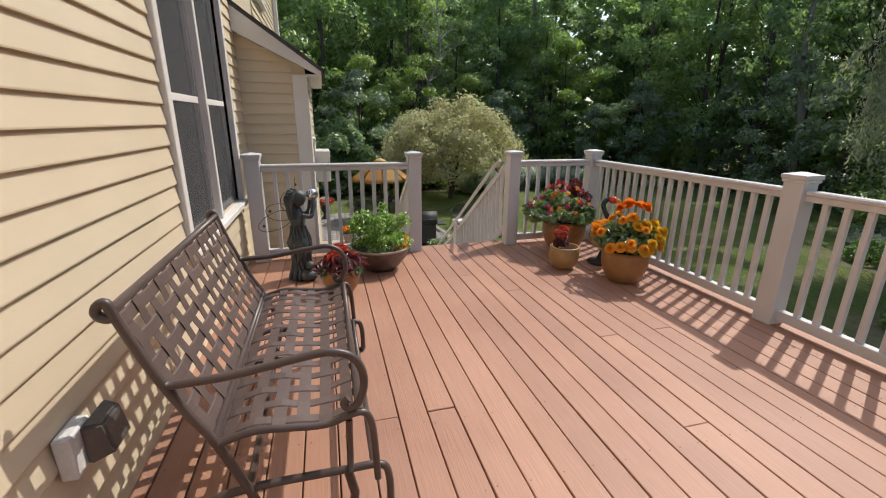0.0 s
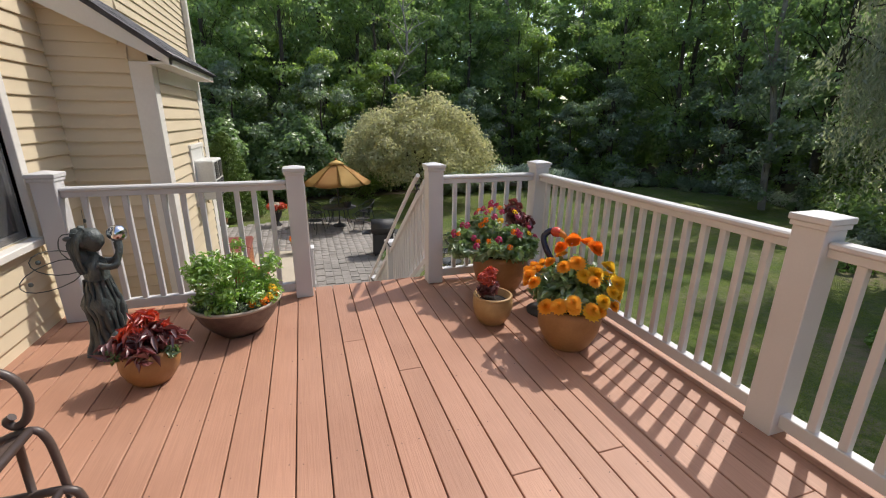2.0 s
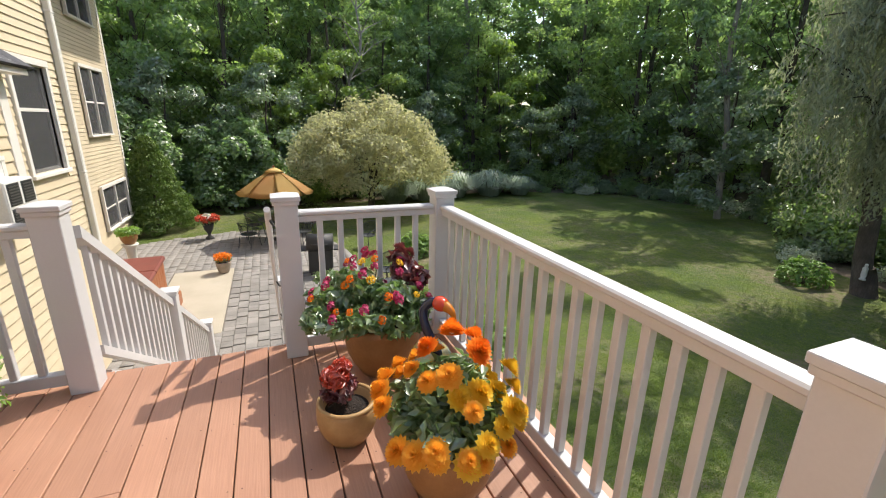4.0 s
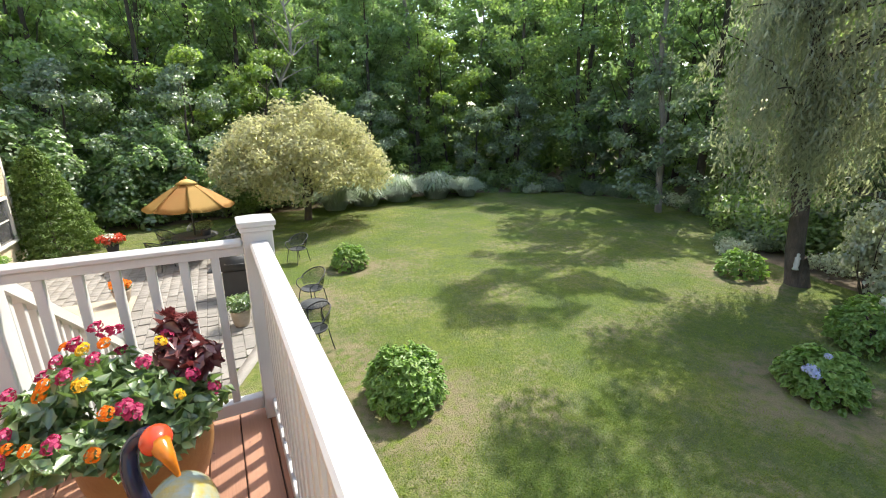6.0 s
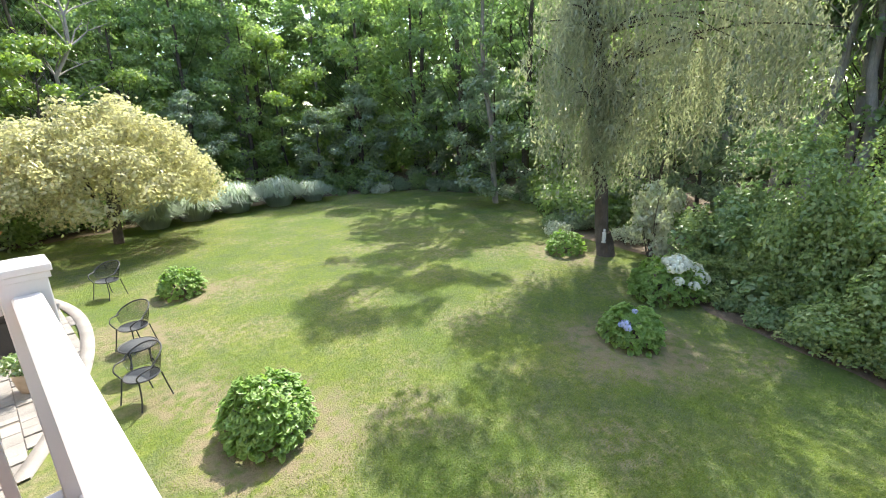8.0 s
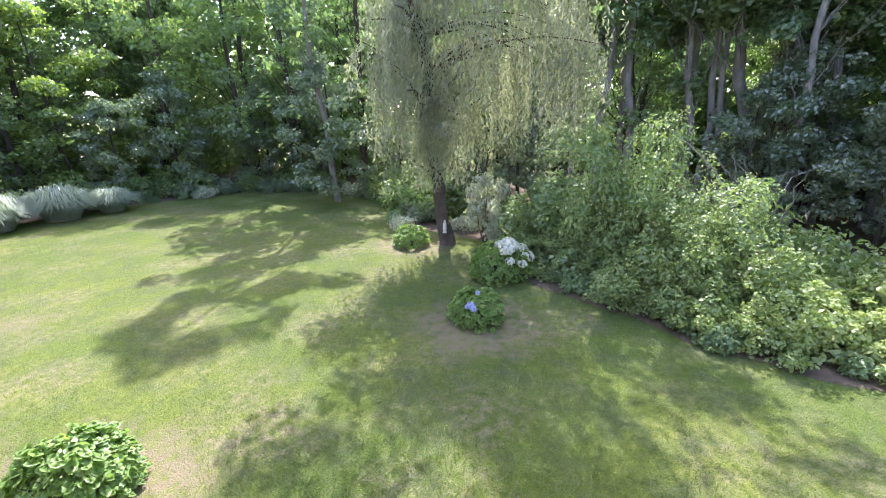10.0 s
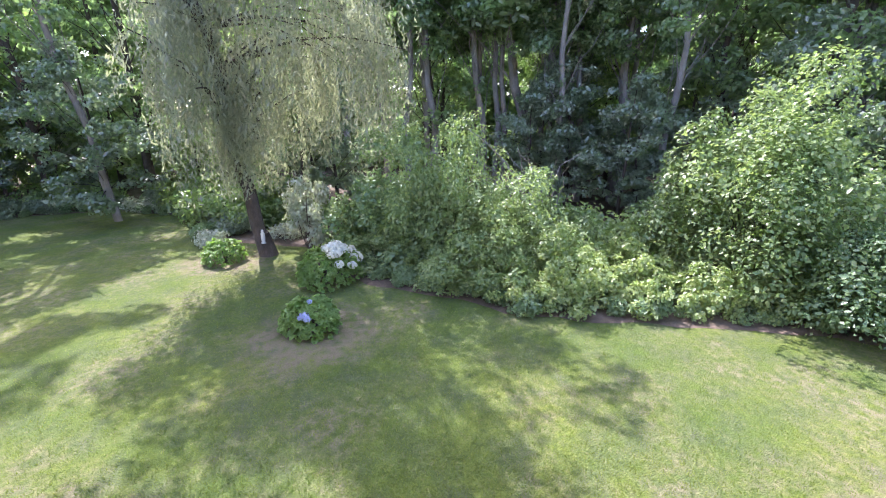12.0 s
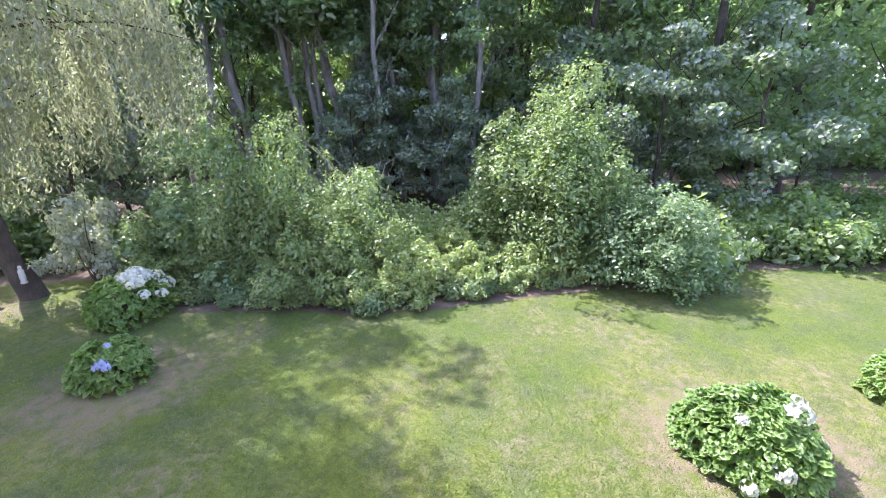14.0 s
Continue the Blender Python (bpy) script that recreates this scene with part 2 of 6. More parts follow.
def lawn_material(rings):
    m, n, l, p = nodes_of("mown_lawn")
    geo = n.new("ShaderNodeNewGeometry")
    pos = geo.outputs["Position"]
    col = ramp_mix(n, l, noise_fac(n, l, pos, 0.35, 0.35, 0.65), (0.112, 0.172, 0.030), (0.205, 0.245, 0.042))
    col = ramp_mix(n, l, noise_fac(n, l, pos, 2.6, 0.42, 0.75), col, (0.12, 0.15, 0.07))
    dry = n.new("ShaderNodeMath")
    dry.operation = "MULTIPLY"
    l.new(noise_fac(n, l, pos, 0.7, 0.44, 0.66), dry.inputs[0])
    l.new(noise_fac(n, l, pos, 6.0, 0.36, 0.66), dry.inputs[1])
    col = ramp_mix(n, l, dry.outputs[0], col, (0.30, 0.255, 0.16))
    tuft = n.new("ShaderNodeMath")
    tuft.operation = "MULTIPLY"
    tuft.inputs[1].default_value = 0.55
    l.new(noise_fac(n, l, pos, 13.0, 0.42, 0.68, 6.0), tuft.inputs[0])
    col = ramp_mix(n, l, tuft.outputs[0], col, (0.072, 0.115, 0.03))
    straw = n.new("ShaderNodeMath")
    straw.operation = "MULTIPLY"
    straw.inputs[1].default_value = 0.4
    l.new(noise_fac(n, l, pos, 19.0, 0.55, 0.72, 5.0), straw.inputs[0])
    col = ramp_mix(n, l, straw.outputs[0], col, (0.31, 0.29, 0.14))
    wob = noise_fac(n, l, pos, 2.2, 0.2, 0.8)
    worn = noise_fac(n, l, pos, 6.5, 0.34, 0.56)
    for x, y, r0, r1 in rings:
        d = n.new("ShaderNodeVectorMath")
        d.operation = "DISTANCE"
        l.new(pos, d.inputs[0])
        d.inputs[1].default_value = (x, y, GZ)
        ad = n.new("ShaderNodeMath")
        ad.operation = "ADD"
        l.new(d.outputs["Value"], ad.inputs[0])
        l.new(wob, ad.inputs[1])
        mr = n.new("ShaderNodeMapRange")
        mr.inputs["From Min"].default_value = r0 + 0.5
        mr.inputs["From Max"].default_value = r1 + 0.5
        mr.inputs["To Min"].default_value = 0.85
        mr.inputs["To Max"].default_value = 0.0
        l.new(ad.outputs[0], mr.inputs["Value"])
        thin = n.new("ShaderNodeMath")
        thin.operation = "MULTIPLY"
        l.new(mr.outputs["Result"], thin.inputs[0])
        l.new(worn, thin.inputs[1])
        col = ramp_mix(n, l, thin.outputs[0], col, (0.29, 0.225, 0.155))
    fine = noise_fac(n, l, pos, 55, 0.3, 0.7)
    f2 = n.new("ShaderNodeMath")
    f2.operation = "MULTIPLY"
    f2.inputs[1].default_value = 0.45
    l.new(fine, f2.inputs[0])
    col = ramp_mix(n, l, f2.outputs[0], col, (0.08, 0.105, 0.04))
    l.new(col, p.inputs["Base Color"])
    p.inputs["Roughness"].default_value = 0.9
    p.inputs["Specular IOR Level"].default_value = 0.15
    bp = n.new("ShaderNodeBump")
    bp.inputs["Strength"].default_value = 0.7
    bp.inputs["Distance"].default_value = 0.03
    l.new(fine, bp.inputs["Height"])
    l.new(bp.outputs["Normal"], p.inputs["Normal"])
    return m


# ---- mesh helpers ----
def box(bm, x0, x1, y0, y1, z0, z1, bev=0.0):
    r = bmesh.ops.create_cube(bm, size=1.0)
    vs = r["verts"]
    bmesh.ops.scale(bm, vec=(x1 - x0, y1 - y0, z1 - z0), verts=vs)
    bmesh.ops.translate(bm, vec=((x0 + x1) / 2, (y0 + y1) / 2, (z0 + z1) / 2), verts=vs)
    if bev:
        es = list({e for v in vs for e in v.link_edges})
        bmesh.ops.bevel(bm, geom=es, offset=bev, segments=1, affect="EDGES")


def tube(bm, pts, r, n=8, close=False):
    """A round tube along points; r may be one radius or one a point."""
    pts = [Vector(p) for p in pts]
    rs = r if isinstance(r, (list, tuple)) else [r] * len(pts)
    rings, up = [], Vector((0.13, 0.29, 0.95)).normalized()
    for i, p in enumerate(pts):
        a = pts[i - 1] if (i or close) else p
        b = pts[(i + 1) % len(pts)] if (i < len(pts) - 1 or close) else p
        d = (b - a).normalized()
        s = d.cross(up)
        if s.length < 1e-3:
            s = d.cross(Vector((1, 0, 0)))
        s.normalize()
        up = s.cross(d).normalized()
        rings.append([bm.verts.new(p + rs[i] * (math.cos(k * 2 * math.pi / n) * s + math.sin(k * 2 * math.pi / n) * up)) for k in range(n)])
    m = len(rings)
    for i in range(m if close else m - 1):
        a, b = rings[i], rings[(i + 1) % m]
        for k in range(n):
            f = bm.faces.new((a[k], a[(k + 1) % n], b[(k + 1) % n], b[k]))
            f.smooth = True
    if not close:
        bm.faces.new(rings[0])
        bm.faces.new(rings[-1][::-1])


def lathe(bm, prof, n=32, cx=0.0, cy=0.0, wob=0.0):
    rings = []
    for r, z in prof:
        rings.append([bm.verts.new((cx + r * (1 + wob * math.sin(3 * a)) * math.cos(a), cy + r * (1 + wob * math.sin(3 * a)) * math.sin(a), z)) for a in [k * 2 * math.pi / n for k in range(n)]])
    for a, b in zip(rings, rings[1:]):
        for k in range(n):
            f = bm.faces.new((a[k], a[(k + 1) % n], b[(k + 1) % n], b[k]))
            f.smooth = True
    bm.faces.new(rings[0][::-1])
    bm.faces.new(rings[-1])


def ball(bm, c, r, n=12, sq=(1, 1, 1)):
    res = bmesh.ops.create_uvsphere(bm, u_segments=n, v_segments=max(6, n * 2 // 3), radius=r)
    bmesh.ops.scale(bm, vec=sq, verts=res["verts"])
    bmesh.ops.translate(bm, vec=c, verts=res["verts"])
    for v in res["verts"]:
        for f in v.link_faces:
            f.smooth = True


def mesh_of(name, bm, material):
    me = bpy.data.meshes.new(name)
    bm.normal_update()
    bm.to_mesh(me)
    bm.free()
    me.materials.append(material)
    return me


def part(name, bm, material, parent, label=""):
    me = bm if isinstance(bm, bpy.types.Mesh) else mesh_of(name, bm, material)
    ob = new(name, me)
    ob.parent = parent
    if label:
        tagged(ob, label)
    return ob


def thing(name, label, category, at=(0, 0, 0), rz=0.0, group="", kind=""):
    ob = new(name)
    ob.matrix_basis = pose(*at, 0, 0, rz)
    return tagged(ob, label, category, group, kind)


def mk(fn, *a, **k):
    bm = bmesh.new()
    fn(bm, *a, **k)
    return bm


def boxes(lst, bev=0.0):
    bm = bmesh.new()
    for b in lst:
        box(bm, *b, bev)
    return bm


rng = np.random.default_rng(7)


def raw_mesh(name, verts, faces, material, smooth=False):
    """A mesh from arrays: verts (n,3), faces (m,k)."""
    verts, faces = np.asarray(verts, np.float32), np.asarray(faces, np.int32)
    me = bpy.data.meshes.new(name)
    me.vertices.add(len(verts))
    me.vertices.foreach_set("co", verts.ravel())
    k = faces.shape[1]
    me.loops.add(faces.size)
    me.loops.foreach_set("vertex_index", faces.ravel())
    me.polygons.add(len(faces))
    me.polygons.foreach_set("loop_start", np.arange(0, faces.size, k, dtype=np.int32))
    me.polygons.foreach_set("loop_total", np.full(len(faces), k, np.int32))
    me.update(calc_edges=True)
    me.materials.append(material)
    return me


def unit(v):
    return v / np.maximum(np.linalg.norm(v, axis=1, keepdims=True), 1e-6)


def leaf_arrays(C, N, S, aspect=0.6, fold=0.18, T=None):
    n = len(C)
    if T is None:
        T = rng.normal(size=(n, 3))
        T[:, 2] -= 0.5
    T = unit(T - (T * N).sum(1, keepdims=True) * N)
    B = np.cross(N, T)
    S = S[:, None]
    base, tip = C - T * S * 0.5, C + T * S * 0.5 - N * S * fold * 0.6
    lft, rgt = C + B * S * aspect * 0.5 + N * S * fold, C - B * S * aspect * 0.5 + N * S * fold
    V = np.stack([base, rgt, tip, lft], 1).reshape(-1, 3)
    i = np.arange(n)[:, None] * 4
    F = np.concatenate([i + [0, 1, 2], i + [0, 2, 3]], 1).reshape(-1, 3)
    return V, F


def cloud(clumps, count, size, out=0.7, jitter=0.35, shell=0.55, flat=0.8):
    """Leaf centres, normals and sizes over clumps (x, y, z, r)."""
    c = np.asarray(clumps, float)
    w = c[:, 3] ** 2
    k = rng.choice(len(c), count, p=w / w.sum())
    d = unit(rng.normal(size=(count, 3)))
    rad = c[k, 3] * (shell + (1 - shell) * rng.random(count) ** 0.6) * (1 + 0.25 * rng.normal(size=count) * jitter)
    P = c[k, :3] + d * rad[:, None] * np.array([1, 1, flat])
    N = unit(d * out + rng.normal(size=(count, 3)) * 0.55 + np.array([0, 0, 0.55]))
    S = size * (0.65 + 0.7 * rng.random(count))
    return P, N, S


def leaf_mesh(name, clumps, count, size, material, aspect=0.6, **k):
    P, N, S = cloud(clumps, count, size, **k)
    V, F = leaf_arrays(P, N, S, aspect)
    return raw_mesh(name, V, F, material)


# ---- ground ----
RINGS = [(5.75, 7.6, 0.9, 1.5), (6.75, 14.05, 0.6, 1.2), (11.25, 4.7, 0.9, 1.6), (5.9, -2.7, 1.0, 1.6), (16.0, 8.3, 0.9, 1.5), (5.3, 12.2, 0.5, 1.2), (8.1, 13.6, 0.0, 0.8), (5.3, 9.4, 0.2, 0.9)]
gv = [(-400, -400, GZ), (400, -400, GZ), (400, 400, GZ), (-400, 400, GZ)]
ground = tagged(new("ground", raw_mesh("ground", gv, [(0, 1, 2, 3)], lawn_material(RINGS))), "mown green lawn with dry brown patches", "lawn", kind="structure")

# bed of bare earth along the brambles and under the woods, a few mm proud of the lawn
EDGE = [(-8, 22.5), (0, 22.6), (7.8, 23.6), (10.5, 24.3), (14.5, 24.6), (17.5, 24.2), (22.4, 21.9), (24.2, 16.8), (22.2, 12.2), (18.2, 9.8), (17.2, 6.2), (14.9, 5.4), (13.2, 3.0), (11.7, 0.5), (11.1, -1.6), (10.75, -3.6), (10.5, -4.8), (9.8, -5.6), (9.7, -8.6), (8.4, -11.4), (5, -14.5), (-4, -18)]


def edge_points(step=0.35):
    pts = []
    for (x0, y0), (x1, y1) in zip(EDGE, EDGE[1:]):
        n = max(1, int(math.hypot(x1 - x0, y1 - y0) / step))
        for i in range(n):
            t = i / n
            pts.append((x0 + (x1 - x0) * t, y0 + (y1 - y0) * t))
    pts.append(EDGE[-1])
    return pts


ep = edge_points()
bm = bmesh.new()
loop = []
for i, (x, y) in enumerate(ep):
    a, b = ep[max(0, i - 3)], ep[min(len(ep) - 1, i + 3)]
    nx, ny = (b[1] - a[1]), -(b[0] - a[0])
    d = math.hypot(nx, ny)
    w = 0.22 * noise.noise(Vector((x * 0.9, y * 0.9, 0))) + 0.12 * noise.noise(Vector((x * 3, y * 3, 5)))
    loop.append(bm.verts.new((x + nx / d * w, y + ny / d * w, GZ + 0.006)))
loop += [bm.verts.new((x, y, GZ + 0.006)) for x, y in ((-4, -70), (80, -70), (80, 80), (-8, 80))]
bmesh.ops.triangulate(bm, faces=[bm.faces.new(loop[::-1])], ngon_method="EAR_CLIP")
for f in bm.faces:
    if f.normal.z < 0:
        f.normal_flip()
tagged(new("mulch_bed", mesh_of("mulch_bed", bm, M["mulch"])), "bare brown earth and leaf litter under the trees", "earth", kind="structure")

# ---- deck ----
DX1, DY0, DY1 = 3.94, -2.4, 4.76
deck = tagged(new("deck_floor", mesh_of("deck_floor", boxes([(0.0, DX1 - 0.01, DY0, DY1 - 0.01, -0.22, -0.035)]), M["joist"])), "salmon-stained wooden deck floor of long boards", "deck", kind="structure")
PITCH, NB, PX = 0.1405, 27, 0.0775
joints = {2: [1.2], 4: [3.4], 6: [1.98], 8: [1.985], 13: [3.73], 15: [3.305], 16: [1.575], 17: [2.425], 20: [2.427], 10: [0.5], 22: [0.9, 3.4], 24: [2.0], 11: [0.1], 3: [2.9]}
plank_meshes = {}


def plank_mesh(length):
    key = round(length, 2)
    if key not in plank_meshes:
        bm = bmesh.new()
        box(bm, -PITCH / 2 + 0.003, PITCH / 2 - 0.003, -length / 2 + 0.0015, length / 2 - 0.0015, -0.032, 0.0, 0.003)
        plank_meshes[key] = mesh_of("plank", bm, M["plank"])
    return plank_meshes[key]


random.seed(3)
for i in range(NB):
    cuts = [DY0] + sorted(joints.get(i, [random.uniform(-1.5, 0.2)])) + [DY1]
    for a, b in zip(cuts, cuts[1:]):
        p = part("plank", plank_mesh(b - a), None, deck)
        p.location = (PX + (i + 0.5) * PITCH, (a + b) / 2, random.uniform(-0.0015, 0.0015))
part("plank", boxes([(0.002, PX - 0.003, DY0, DY1, -0.032, 0.0)], 0.003), M["plank"], deck)
part("plank", boxes([(PX + NB * PITCH + 0.003, DX1, DY0, DY1, -0.032, 0.0)], 0.003), M["plank"], deck)
bm = bmesh.new()
for i in range(NB):
    for j in range(17):
        y = DY0 + 0.1 + j * 0.42
        for dx in (-0.045, 0.045):
            if random.random() < 0.7:
                bmesh.ops.create_circle(bm, cap_ends=True, radius=0.0032, segments=6, matrix=Matrix.Translation((PX + (i + 0.5) * PITCH + dx + random.uniform(-0.008, 0.008), y + random.uniform(-0.012, 0.012), 0.0035)))
part("deck_screw", bm, M["screw"], deck, "small dark screw heads").update_tag()
part("rim_board", boxes([(0.0, DX1, DY1 - 0.008, DY1 + 0.03, -0.26, -0.036), (DX1 - 0.008, DX1 + 0.03, DY0, DY1 + 0.03, -0.26, -0.036)], 0.003), M["plank"], deck)
for x, y in ((3.7, 4.5), (3.7, 2.2), (3.7, 0.0), (3.7, -2.2), (1.2, 4.5)):
    part("deck_post", boxes([(x - 0.07, x + 0.07, y - 0.07, y + 0.07, GZ, -0.22)], 0.004), M["trim"], deck)

# ---- railings ----
PW, CAPZ, RTOP = 0.065, 1.042, 0.942


def post_parts(parent, x, y, base, top=CAPZ):
    p = part("post", boxes([(x - PW, x + PW, y - PW, y + PW, base, base + top - 0.05)], 0.004), M["vinyl"], parent)
    bm = boxes([(x - 0.081, x + 0.081, y - 0.081, y + 0.081, base + top - 0.032, base + top - 0.006)], 0.003)
    box(bm, x - 0.074, x + 0.074, y - 0.074, y + 0.074, base + top - 0.056, base + top - 0.0325, 0.003)
    r = bmesh.ops.create_cone(bm, cap_ends=True, segments=4, radius1=0.112, radius2=0.02, depth=0.016, matrix=Matrix.Translation((x, y, base + top + 0.002)) @ Matrix.Rotation(radians(45), 4, "Z"))
    part("cap", bm, M["vinyl"], p)
    return p


def level_run(parent, p0, p1):
    """Rails and balusters between two posts on the deck."""
    (x0, y0), (x1, y1) = p0, p1
    along_x = abs(x1 - x0) > abs(y1 - y0)
    L = abs(x1 - x0) if along_x else abs(y1 - y0)
    s, e = PW, L - PW
    m = pose(min(x0, x1), min(y0, y1), 0, 0, 0, 0 if along_x else 90)
    bm = boxes([(s, e, -0.039, 0.039, RTOP - 0.03, RTOP)], 0.008)
    box(bm, s, e, -0.026, 0.026, RTOP - 0.068, RTOP - 0.0305, 0.003)
    part("top_rail", bm, M["vinyl"], parent).matrix_basis = m
    part("bottom_rail", boxes([(s, e, -0.028, 0.028, 0.045, 0.115)], 0.004), M["vinyl"], parent).matrix_basis = m
    n = round((e - s) / 0.116)
    for i in range(1, n):
        t = s + (e - s) * i / n
        b = part("baluster", BAL, None, parent)
        b.matrix_basis = m @ Matrix.Translation((t, 0, 0.113))


BAL = mesh_of("baluster", boxes([(-0.0175, 0.0175, -0.0175, 0.0175, 0, RTOP - 0.18)], 0.003), M["vinyl"])
A, B, C, D = (0.15, 4.62), (1.68, 4.62), (2.785, 4.62), (3.778, 4.62)
E_, F_, G_ = (3.778, 2.34), (3.778, 0.07), (3.778, -2.2)
rail_w = thing("deck_railing", "white vinyl deck railing with square balusters beside the house", "railing", group="deck railings")
rail_e = thing("deck_railing", "white vinyl railing round the deck corner with square balusters", "railing", group="deck railings")
for p in (A, B):
    post_parts(rail_w, *p, 0.0)
level_run(rail_w, A, B)
for p in (C, D, E_, F_, G_):
    post_parts(rail_e, *p, 0.0)
level_run(rail_e, C, D)
level_run(rail_e, E_, D)
level_run(rail_e, F_, E_)
level_run(rail_e, G_, F_)

# ---- stairs ----
RUN, RISE, NT = 0.27, 2.5 / 14, 13
SX0, SX1, SY = 1.74, 2.74, 4.79
stairs = thing("deck_stairs", "wooden deck stairs with white stringers down to the patio", "stairs", (0, SY, 0))
for i in range(NT):
    z = -(i + 1) * RISE
    part("tread", boxes([(SX0, SX1, i * RUN - 0.015, (i + 1) * RUN - 0.004, z - 0.035, z)], 0.004), M["plank"], stairs)
    part("riser", boxes([(SX0, SX1, i * RUN, i * RUN + 0.02, z + 0.002 - (0 if i == 0 else 0.0), z + RISE - 0.037)], 0.0), M["vinyl"], stairs)
SL = math.atan2(RISE, RUN)
for x in (SX0 - 0.03, SX1 + 0.03):
    bm = bmesh.new()
    L = NT * RUN
    vs = [bm.verts.new((x + dx, y, z)) for dx in (-0.025, 0.025) for y, z in ((0.0, 0.0), (0.0, -0.42), (L, GZ - 0.02), (L + 0.1, GZ + 0.0), (L, -NT * RISE + 0.02))]
    bm.faces.new(vs[:5][::-1])
    bm.faces.new(vs[5:])
    for i in range(5):
        j = (i + 1) % 5
        bm.faces.new((vs[i], vs[j], vs[5 + j], vs[5 + i]))
    part("stringer", bm, M["vinyl"], stairs)


def stair_rail(x, label):
    r = thing("stair_railing", label, "railing", (x, SY, 0), group="stair railings")
    zs = lambda y: -y * RISE / RUN
    mids = [1.72, 3.42]
    for y in mids:
        post_parts(r, 0, y, zs(y) - 0.1, 1.1)
    stops = [-0.10] + mids
    for a, b in zip(stops, stops[1:]):
        for z0, z1, w, nm in ((0.80, 0.87, 0.04, "hand_rail"), (0.10, 0.16, 0.026, "bottom_rail")):
            bm = bmesh.new()
            y0, y1 = a + PW, b - PW
            vs = [bm.verts.new((dx, y, zs(y) + z)) for y in (y0, y1) for dx, z in ((-w, z0), (w, z0), (w, z1), (-w, z1))]
            for q in ((0, 1, 2, 3), (7, 6, 5, 4), (0, 4, 5, 1), (1, 5, 6, 2), (2, 6, 7, 3), (3, 7, 4, 0)):
                bm.faces.new([vs[k] for k in q])
            bmesh.ops.recalc_face_normals(bm, faces=bm.faces)
            part(nm, bm, M["vinyl"], r)
        n = round((b - a - 2 * PW) / 0.125)
        for i in range(1, n):
            y = a + PW + (b - a - 2 * PW) * i / n
            part("baluster", SBAL, None, r).location = (0, y, zs(y) + 0.11)
    return r


SBAL = mesh_of("baluster", boxes([(-0.0175, 0.0175, -0.0175, 0.0175, 0.02, 0.72)], 0.003), M["vinyl"])
stair_rail(SX0 - 0.03, "white vinyl stair railing on the house side")
stair_rail(SX1 + 0.03, "white vinyl stair railing on the lawn side")

# ---- house ----
TOPZ = 6.0
EXPO = 0.1035
boards = {}


def clap_mesh(length, mat="siding"):
    key = (round(length, 2), mat)
    if key not in boards:
        bm = bmesh.new()
        h = EXPO + 0.012
        prof = ((0.0, 0.0), (0.020, 0.0), (0.021, 0.006), (0.004, h), (0.0, h))
        vs = [[bm.verts.new((x, y, z)) for x, z in prof] for y in (0, length)]
        for i in range(5):
            j = (i + 1) % 5
            bm.faces.new((vs[0][i], vs[0][j], vs[1][j], vs[1][i]))
        bm.faces.new(vs[0][::-1])
        bm.faces.new(vs[1])
        bmesh.ops.recalc_face_normals(bm, faces=bm.faces)
        boards[key] = mesh_of("clapboard", bm, M[mat])
    return boards[key]


def clad(wall, x, y0, y1, z0, z1, holes=(), rz=0.0, limit=None):
    """Clapboards, each a board, along a wall; local y runs along it, boards stand out to local +x."""
    n = int((z1 - z0) / EXPO)
    for i in range(n):
        z = z0 + i * EXPO
        spans = [(y0, y1 if limit is None else min(y1, limit(z + EXPO)))]
        for h0, h1, k0, k1 in holes:
            if k0 - EXPO * 0.9 < z < k1:
                spans = [s for a, b in spans for s in ((a, min(b, h0)), (max(a, h1), b)) if s[1] - s[0] > 0.03]
        for a, b in spans:
            if b - a < 0.03:
                continue
            o = part("clapboard", clap_mesh(b - a), None, wall)
            o.matrix_basis = pose(0, 0, 0, 0, 0, rz) @ Matrix.Translation((x, a, z))


# main wall beside the deck, openings for two windows
W1 = (2.98, 4.60, 0.62, 2.42)
W3 = (8.75, 9.70, 0.72, 2.05)


def wall_with_holes(x0, x1, y0, y1, z0, z1, holes):
    out, y = [], y0
    for h0, h1, k0, k1 in sorted(holes):
        out += [(x0, x1, y, h0, z0, z1), (x0, x1, h0, h1, z0, k0), (x0, x1, h0, h1, k1, z1)]
        y = h1
    out.append((x0, x1, y, y1, z0, z1))
    return boxes(out)


wall_e = tagged(new("wall_east", mesh_of("wall_east", wall_with_holes(-0.2, 0.0, -4.0, 10.3, GZ, TOPZ, [W1, W3]), M["siding"])), "cream clapboard house wall beside the deck", "wall", kind="structure")
clad(wall_e, 0.0, -4.0, 5.33, -0.029, 3.38, [(W1[0] - 0.075, W1[1] + 0.075, W1[2] - 0.07, W1[3] + 0.09)])
clad(wall_e, 0.0, 6.97, 10.2, GZ + 0.2, 3.4, [(W3[0] - 0.075, W3[1] + 0.075, W3[2] - 0.07, W3[3] + 0.09)])
clad(wall_e, 0.0, -4.0, 10.2, 3.4, 5.9, [(6.9, 8.2, 3.2, 4.6)])


